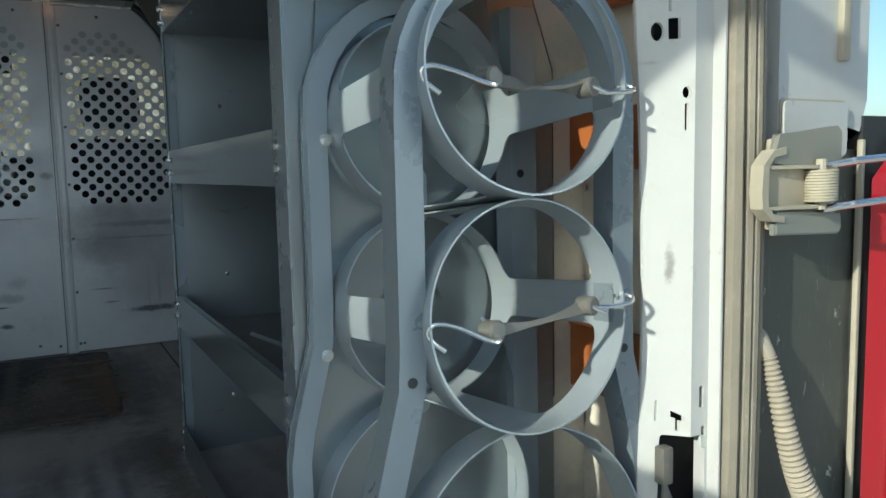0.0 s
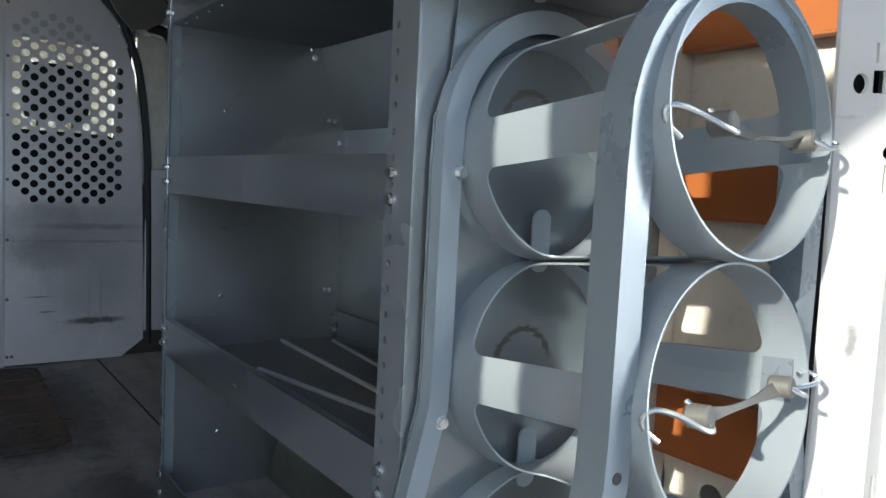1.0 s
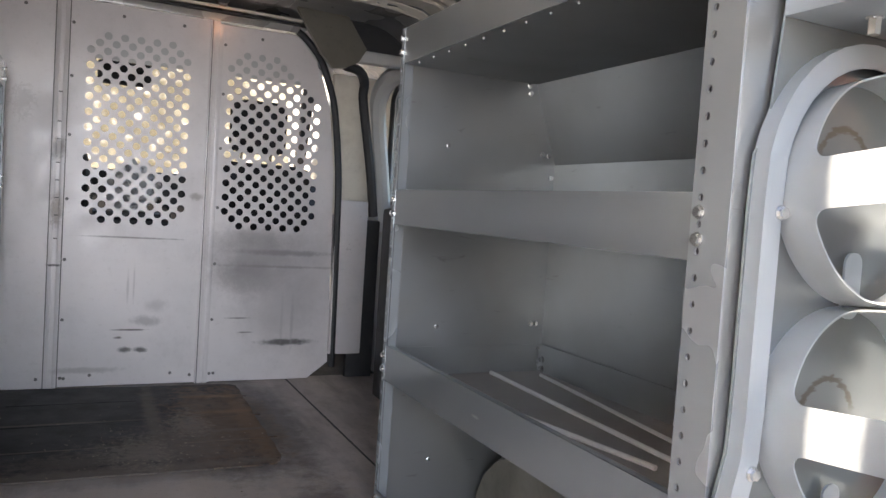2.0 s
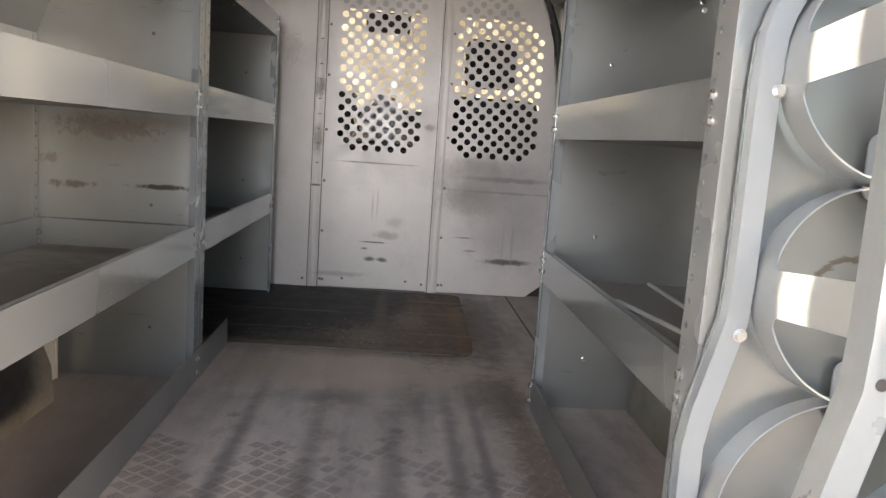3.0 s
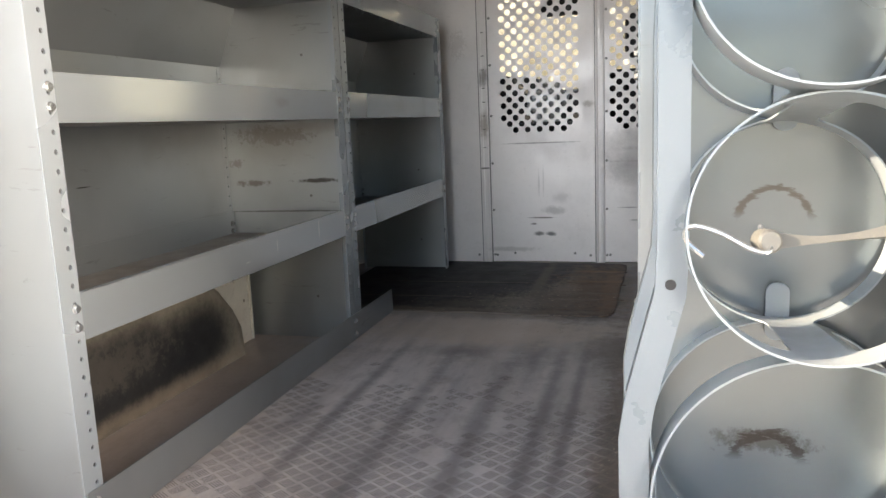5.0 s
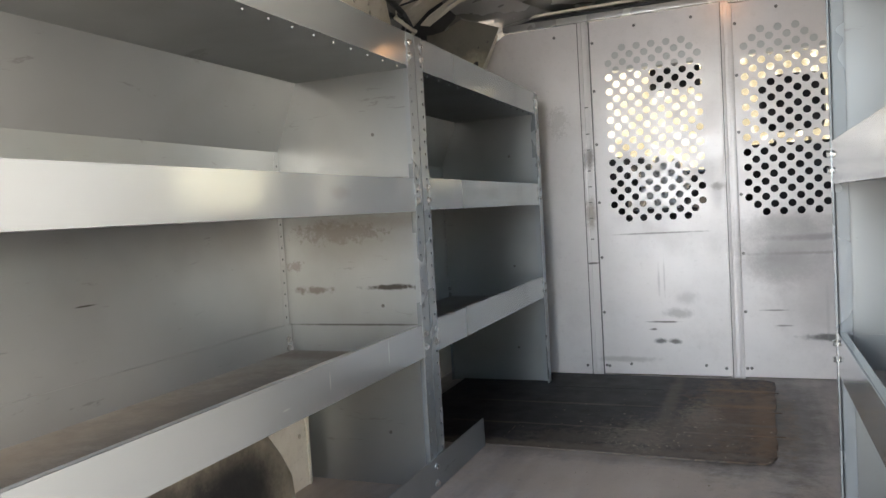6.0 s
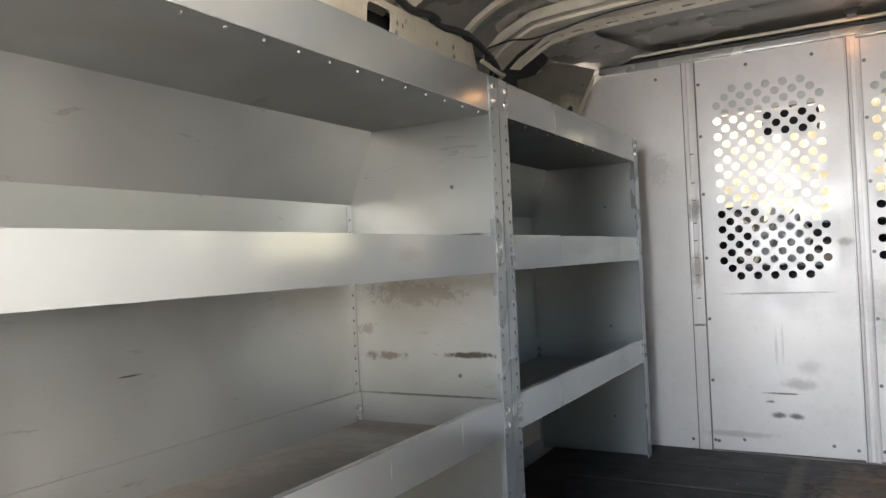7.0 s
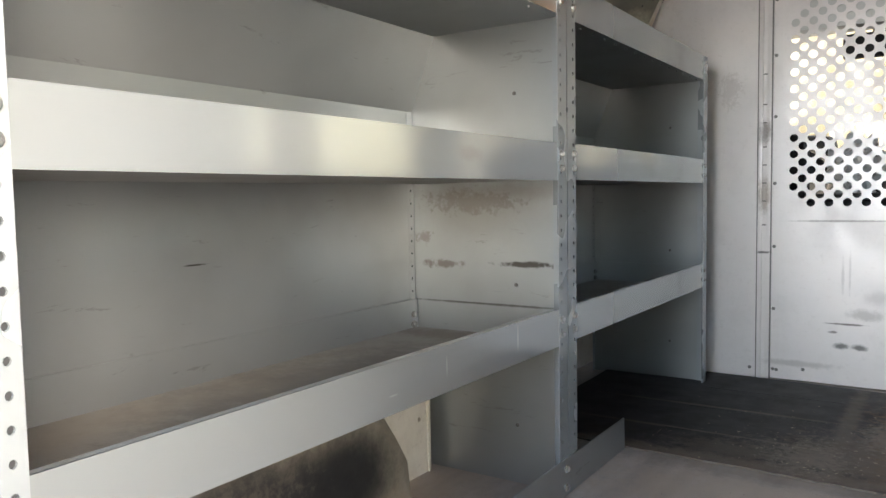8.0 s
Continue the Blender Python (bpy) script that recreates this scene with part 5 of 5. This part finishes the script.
# ---- shelving ----
def shelf_unit(label, xf, xb, y0, y1, tops, wide=(0.042, 0.042), kick=None, back_posts=True):
    d = 1 if xb > xf else -1
    unit = thing("shelf_unit", ((xf + xb) / 2, (y0 + y1) / 2, 0), label, "shelving", "shelving units")
    bend, lean, lip, high = 0.832, 0.066, 0.074, tops[0]
    # end panels
    for y in (y0, y1):
        out = [(xf, 0.0), (xb, 0.0), (xb, bend), (xb - d * lean, high - lip), (xf, high)]
        b = plate(out, (), 0.0025, lambda u, v, w, y=y: Vector((u, y + (w if y == y0 else -w), v)))
        end = part("end_panel", b, m_steel, unit)
        for dx, z in ((0.020, 0.853), (0.036, 0.853), (0.010, 0.800), (0.022, 0.445), (0.036, 0.445), (0.012, 0.385), (0.012, 0.350)) if d > 0 and y == y1 else ():
            bolt(end, (xb - dx, y - 0.0025, z), (0, -1, 0), 0.0046, 0.005)
        for z in (0.13, 0.44, 0.852):
            for s in (0.30,):
                yy, way = (y + 0.0025, 1) if y == y0 else (y - 0.0025, -1)
                bolt(end, (xf + (xb - xf) * s, yy, z), (0, way, 0), 0.0042 if d > 0 else 0.0032, 0.004, "rivet" if d > 0 else "screw")
    # slotted posts
    for k, (pa, pb) in enumerate(((y0, y0 + wide[0]), (y1 - wide[1], y1))):
        mid = (pa + pb) / 2 if pb - pa < 0.026 else pb - 0.013 if k == 0 else pa + 0.013
        half = min(0.0075, (pb - pa) / 2 - 0.001)
        rows = [loop_circle(mid, 0.03 + 0.0295 * i, 0.0038, 8, 0.0044) for i in range(35)]
        b = plate([(pa, 0.0), (pb, 0.0), (pb, high), (pa, high)], rows, 0.003, lambda u, v, w: Vector((xf - d * w, u, v)))
        box(min(xf, xf + d * 0.025), max(xf, xf + d * 0.025), pa + 0.004 if k == 0 else pb - 0.007, pa + 0.007 if k == 0 else pb - 0.004, 0.0, high, 0.0, b)
        post = part("post", b, m_post, unit, "slotted grey steel post")
        # black strip close behind the slots, for the shade inside the post
        part("slot_backing", box(min(xf + d * 0.0008, xf + d * 0.0018), max(xf + d * 0.0008, xf + d * 0.0018), mid - half, mid + half, 0.015, high - 0.006), m_dark, post, "black strip for the shade behind the slots")
        for top in tops:
            for z in ((top - 0.052, top - 0.022)):
                bolt(post, ((xf - d * 0.003), mid, z), (-d, 0, 0), 0.0060, 0.006)
    for pa, pb in ((y0 + 0.004, y0 + 0.024), (y1 - 0.024, y1 - 0.004)) if back_posts else ():
        mid = (pa + pb) / 2
        rows = [loop_circle(mid, 0.03 + 0.0295 * i, 0.0035, 6) for i in range(27)]
        b = plate([(pa, 0.0), (pb, 0.0), (pb, bend - 0.004), (pa, bend - 0.004)], rows, 0.0012, lambda u, v, w: Vector((xb - d * (0.0004 + w), u, v)))
        part("back_post", b, m_steel, unit, "slotted grey steel back post")
        # the same black shade strip behind the back post's slots
        part("slot_backing", box(min(xb - d * 0.0002, xb - d * 0.0006), max(xb - d * 0.0002, xb - d * 0.0006), mid - 0.006, mid + 0.006, 0.015, bend - 0.006), m_dark, unit, "black strip for the shade behind the slots")
    # trays with front lips and back risers
    for top in tops:
        z = top - lip
        a, c = y0 + 0.003, y1 - 0.003
        xe = xb - d * (lean if top > 1.0 else 0.006)
        b = box(min(xf, xe), max(xf, xe), a, c, z, z + 0.003)
        tray = part("shelf", b, m_shelf if top < 1.0 else m_steel, unit)
        b = box(min(xf - d * 0.002, xf + d * 0.001), max(xf - d * 0.002, xf + d * 0.001), y0 + wide[0], y1 - wide[1], z - 0.002, top, 0.0)
        box(min(xf, xf + d * 0.012), max(xf, xf + d * 0.012), y0 + wide[0], y1 - wide[1], top - 0.002, top, 0.0, b)
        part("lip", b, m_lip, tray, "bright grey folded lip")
        if top < 1.0:
            x0, x1 = sorted((xb - d * 0.0055, xb - d * 0.008))
            part("riser", box(x0, x1, a, c, z, z + (0.085 if top > 0.5 else 0.07)), m_lip if top > 0.5 else m_steel, tray)
            xs = sorted((xf + d * 0.016, xb - d * 0.010))
            for ya in (a - 0.0004, c - 0.0016):
                part("end_riser", box(xs[0], xs[1], ya, ya + 0.002, z, z + 0.068), m_steel, tray)
            for yy in (a + 0.02, c - 0.02):
                for dz in (0.012, 0.034):
                    bolt(tray, (xb - d * 0.008, yy, z + dz), (-d, 0, 0), 0.0065, 0.008)
        else:
            # bright bolt heads stand in for daylight through two corner holes
            for dz in (0.006, 0.024) if d > 0 else ():
                bolt(unit, (xb - d * (lean + 0.022 - dz * 0.3), y1 - 0.0025, z - dz), (0, -1, 0), 0.0050, 0.006)
            n = int((y1 - y0) / 0.07)
            for k in range(n):
                c0 = Vector((xf + d * 0.020, y0 + 0.05 + k * (y1 - y0 - 0.1) / (n - 1), z))
                part("rivet", tube([c0, c0 - Vector((0, 0, 0.003))], [0.0028, 0.0016], 8), m_lip, tray)
    # back sheet, bent inwards at the top
    prof = [(xb, tops[2] - lip), (xb, bend), (xb - d * lean, high - lip)]
    b = bmesh.new()
    for (xa, za), (xc, zc) in zip(prof, prof[1:]):
        q = [b.verts.new((x, y, z)) for x, z in ((xa, za), (xc, zc)) for y in (y0, y1)]
        b.faces.new((q[0], q[1], q[3], q[2]))
        q = [b.verts.new((x + d * 0.002, y, z)) for x, z in ((xa, za), (xc, zc)) for y in (y0, y1)]
        b.faces.new((q[0], q[1], q[3], q[2]))
    part("back_panel", b, m_steel, unit)
    if kick:
        ya, yb, h, slope = kick
        b = plate([(ya, 0.002), (yb + slope, 0.002), (yb, h), (ya, h)], (), 0.003, lambda u, v, w: Vector((xf - d * (0.0035 + w), u, v)))
        kp = part("kick_plate", b, m_steel, unit, "scuffed grey kick plate")
        for yy in (y0 + 0.02, y1 - 0.02):
            for z in (0.02, 0.06):
                bolt(kp, (xf - d * 0.0065, yy, z), (-d, 0, 0), 0.0065, 0.006)
    return unit


shelf_unit("grey steel shelving unit with three empty lipped shelves", -0.540, -0.928, 0.922, 2.080, (1.072, 0.739, 0.399), kick=(0.925, 2.405, 0.080, 0.004))
shelf_unit("grey steel shelving unit beside the partition, empty", -0.540, -0.928, 2.084, 3.185, (1.072, 0.741, 0.400))
shelf_unit("grey steel shelving unit with loose rods on its shelf", 0.313, 0.725, 1.030, 1.992, (1.092, 0.744, 0.400), (0.055, 0.016), kick=(1.032, 1.97, 0.078, 0.0), back_posts=False)
for p0, p1, r in (((0.577, 1.97, 0.333), (0.556, 1.30, 0.333), 0.0036), ((0.43, 1.74, 0.333), (0.505, 1.32, 0.333), 0.0036), ((0.69, 1.93, 0.332), (0.60, 1.10, 0.332), 0.003)):
    tagged(part("loose_rod", tube([p0, p1], r * 1.35, 8), m_rod), "thin pale painted rod lying on the shelf", "rod", "loose rods on the shelf")


# ---- the tank rack ----
RACK_X = 0.490
TILT_A = math.atan2(0.026, 0.25)


def cylinder_holder(parent, cz, r, bridges, half, y_front=0.668, depth=0.283):
    """A rolled sheet sleeve, cut out to bands and bridges."""
    full = 2 * math.pi * r
    start = radians(bridges[0]) * r
    holes = []
    for a, c in zip(bridges, bridges[1:] + [bridges[0] + 360]):
        u0, u1 = radians(a) * r + half - start, radians(c) * r - half - start
        holes.append(loop_round(u0, u1, 0.046, depth - 0.044, min(0.016, (u1 - u0) / 3), 5))
    def at(u, v, w):
        t = (u + start) / r
        rr = r - w
        e = Vector((math.cos(t) * rr, 0, math.sin(t) * rr))
        fwd = Vector((0, math.cos(TILT_A), -math.sin(TILT_A)))
        upv = Vector((0, math.sin(TILT_A), math.cos(TILT_A)))
        return Vector((RACK_X, y_front, cz)) + fwd * v + Vector((e.x, 0, 0)) + upv * e.z
    k = 72
    b = plate([(0, 0), (full * 0.9999, 0), (full * 0.9999, depth), (0, depth)], holes, 0.0022, at, [full * i / k for i in range(1, k)])
    return part("sleeve", b, m_rack, parent, "rolled grey sheet sleeve with cut-outs", smooth=0.9)


def build_rack():
    rack = thing("tank_rack", (RACK_X, 0.82, 0), "grey steel gas tank rack with three open sleeves", "tank rack")
    def outline(inset):
        """Half outline from the foot to the crown, on the left."""
        pts = [(-0.185 + inset, 0.0), (-0.187 + inset, 0.30), (-0.180 + inset, 0.345), (-0.152 + inset, 0.455), (-0.150 + inset, 0.50), (-0.150 + inset, 0.72)]
        rr = 0.15 - inset
        pts += [(-rr * math.cos(radians(a)), 0.745 + rr * 1.05 * math.sin(radians(a))) for a in range(10, 91, 10)]
        return pts
    def arch(y, inset):
        half = outline(inset)
        return [(RACK_X + x, y, z) for x, z in half] + [(RACK_X - x, y, z) for x, z in reversed(half[:-1])]
    channel = [(0.0, 0.0), (0.0, 0.034), (0.003, 0.034), (0.003, 0.003), (0.027, 0.003), (0.027, 0.034), (0.030, 0.034), (0.030, 0.0)]
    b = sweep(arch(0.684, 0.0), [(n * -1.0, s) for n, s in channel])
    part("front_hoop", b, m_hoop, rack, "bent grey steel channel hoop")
    b = sweep(arch(0.936, -0.002), [(n * -1.0, s) for n, s in [(0, 0), (0, 0.022), (0.003, 0.022), (0.003, 0.003), (0.026, 0.003), (0.026, 0.0)]])
    part("back_hoop", b, m_rack, rack, "bent grey steel angle hoop")
    half = outline(-0.004)
    ring = [(RACK_X + x, max(z, 0.058)) for x, z in half[:7]] + [(RACK_X - 0.135, 0.80), (RACK_X - 0.118, 0.98), (RACK_X + 0.118, 0.98), (RACK_X + 0.135, 0.80)] + [(RACK_X - x, max(z, 0.058)) for x, z in reversed(half[:7])]
    part("back_plate", plate(ring, (), 0.003, lambda u, v, w: Vector((u, 0.955 + w, v))), m_plate, rack, "grey steel plate rubbed dark by tanks")
    b = box(0.320, 0.655, 0.9515, 0.962, 0.004, 0.061, 0.0015)
    box(0.320, 0.655, 0.925, 0.9525, -0.010, 0.006, 0.002, b)
    part("bottom_rail", b, m_rack, rack, "grey folded bottom rail")
    part("foot_plate", plate([(0.600, 0.870), (0.690, 0.850), (0.690, 0.925), (0.625, 0.925)], [loop_circle(0.640, 0.895, 0.004, 8)], 0.003, lambda u, v, w: Vector((u, v, -0.006 + w))), m_rack, rack, "flat bolted foot plate")
    part("side_stile", box(0.640, 0.684, 0.935, 0.966, 0.03, 0.90, 0.003), m_rack, rack, "grey steel side stile")
    part("side_rail", box(0.648, 0.668, 0.70, 0.93, 0.012, 0.04, 0.003), m_rack, rack)
    part("side_rail", box(0.312, 0.332, 0.72, 0.93, 0.004, 0.034, 0.003), m_rack, rack)
    cylinder_holder(rack, 0.768, 0.1245, [0, 92, 180, 268], 0.026)
    cylinder_holder(rack, 0.5175, 0.1245, [0, 88, 180, 272], 0.026)
    cylinder_holder(rack, 0.236, 0.156, [-30, 78, 205, 267], 0.024)
    # dark disc on the stile, for the shade in its hole
    c = Vector((0.655, 0.9348, 0.665))
    part("hole_plug", tube([c, c - Vector((0, 0.0006, 0))], 0.006, 10), m_dark, rack)
    part("foot_bracket", plate([(0.640, 0.03), (0.700, 0.0), (0.700, 0.02), (0.650, 0.12)], (), 0.003, lambda u, v, w: Vector((u, 0.90 - w, v))), m_white, rack, "white painted foot bracket")
    # stop tabs low on the back plate
    for z, x in ((0.60, 0.478), (0.335, 0.476), (0.016, 0.466)):
        b = plate(loop_round(x, x + 0.028, z, z + 0.075, 0.013, 6), (), 0.003, lambda u, v, w: Vector((u, 0.945 - w - 0.15 * (v - 0.3) * 0, v)))
        part("stop_tab", b, m_rack, rack, "rounded steel stop tab")
    for x, z in ((-0.128, 0.713), (-0.137, 0.437), (0.128, 0.713), (0.137, 0.437), (-0.165, 0.2), (0.165, 0.2)):
        bolt(rack, (RACK_X + x, 0.936, z), (0, -1, 0), 0.0062, 0.007)
    part("top_tray", box(RACK_X - 0.128, RACK_X + 0.16, 0.78, 0.954, 0.918, 0.948, 0.003), m_rack, rack, "grey folded tray over the sleeves")
    bolt(rack, (RACK_X - 0.06, 0.90, 0.918), (0, 0, -1), 0.0065, 0.018)
    # dark discs on the hoop, for the shade in its punched holes
    for x in (-0.137, 0.137):
        c = Vector((RACK_X + x, 0.6838, 0.462))
        part("hole_plug", tube([c, c - Vector((0, 0.0006, 0))], 0.0055, 10), m_dark, rack)
    return rack


def tie_down(z, lift, twist, arch):
    """A rubber strap with an S-hook at each end, across a sleeve's mouth."""
    strap = thing("tie_strap", (RACK_X, 0.665, z), "twisted dusty rubber strap with steel hooks", "strap", "straps across the tank sleeves")
    y = 0.664
    a, c = Vector((0.436, y + 0.004, z - lift)), Vector((0.556, y, z + lift * 0.4))
    b = bmesh.new()
    rows = []
    for k in range(25):
        t = k / 24
        p = a.lerp(c, t) - Vector((0, 0, 0.004 * math.sin(math.pi * t)))
        ang = radians(twist * t)
        wide = 0.0030 + 0.0046 * abs(math.cos(math.pi * t)) ** 3 + 0.0050 * math.exp(-((t - 0.28) / 0.10) ** 2) * (twist > 100)
        e = Vector((0, math.sin(ang), math.cos(ang))) * wide
        f = Vector((0, math.cos(ang), -math.sin(ang))) * 0.0018
        rows.append([b.verts.new(p + e + f), b.verts.new(p - e + f), b.verts.new(p - e - f), b.verts.new(p + e - f)])
    for r, q in zip(rows, rows[1:]):
        for j in range(4):
            b.faces.new((r[j], r[(j + 1) % 4], q[(j + 1) % 4], q[j]))
    b.faces.new(rows[0][::-1])
    b.faces.new(rows[-1])
    band = part("band", b, m_strap, strap)
    for p, rr in ((a, 0.0112), (c, 0.0106)):
        w = Vector((0.25, -1, 0.1)).normalized()
        part("eye", tube([p + w * 0.011, p + w * 0.009, p - w * 0.009, p - w * 0.011], [rr * 0.8, rr, rr, rr * 0.8], 16), m_strap, strap)
    h = smooth_path([a + Vector((-0.004, 0.012, 0.012)), a + Vector((0.002, -0.012, -0.006)), a + Vector((-0.012, -0.016, -0.006)), a + Vector((-0.040, -0.006, 0.8 * arch - 0.003)), a + Vector((-0.062, 0.0, arch)), a + Vector((-0.071, 0.004, 0.55 * arch)), a + Vector((-0.068, 0.004, 0.55 * arch - 0.010)), a + Vector((-0.054, 0.0, 0.4 * arch - 0.020))])
    part("hook", tube(h, 0.0026, 8), m_bolt, strap, "bent bright steel hook")
    h = smooth_path([c + Vector((0.012, -0.018, -0.006)), c + Vector((0.0, -0.010, 0.0)), c + Vector((0.002, 0.008, 0.0)), c + Vector((0.03, 0.0, -0.004)), c + Vector((0.058, -0.003, -0.002)), c + Vector((0.068, 0.003, 0.002)), c + Vector((0.062, 0.010, 0.006)), c + Vector((0.050, 0.012, 0.004))])
    part("hook", tube(h, 0.0026, 8), m_bolt, strap, "bent bright steel hook")


HERE = REAR
build_rack()
tie_down(0.757, -0.004, 150, 0.010)
tie_down(0.518, 0.010, 40, 0.014)
HERE = Vector((0, 0, 0))
# unseen fixture added over the bulb, kept dark
lamp = thing("dome_lamp", (0.12, 3.235, 1.395), "small dark lamp added on the roof over the amber bulb", "lamp")
part("base", box(0.10, 0.14, 3.265, 3.295, 1.393, 1.41, 0.003), m_dark, lamp)
part("lens", box(0.106, 0.134, 3.269, 3.291, 1.386, 1.394, 0.003), m_screw, lamp, "smoked lens")
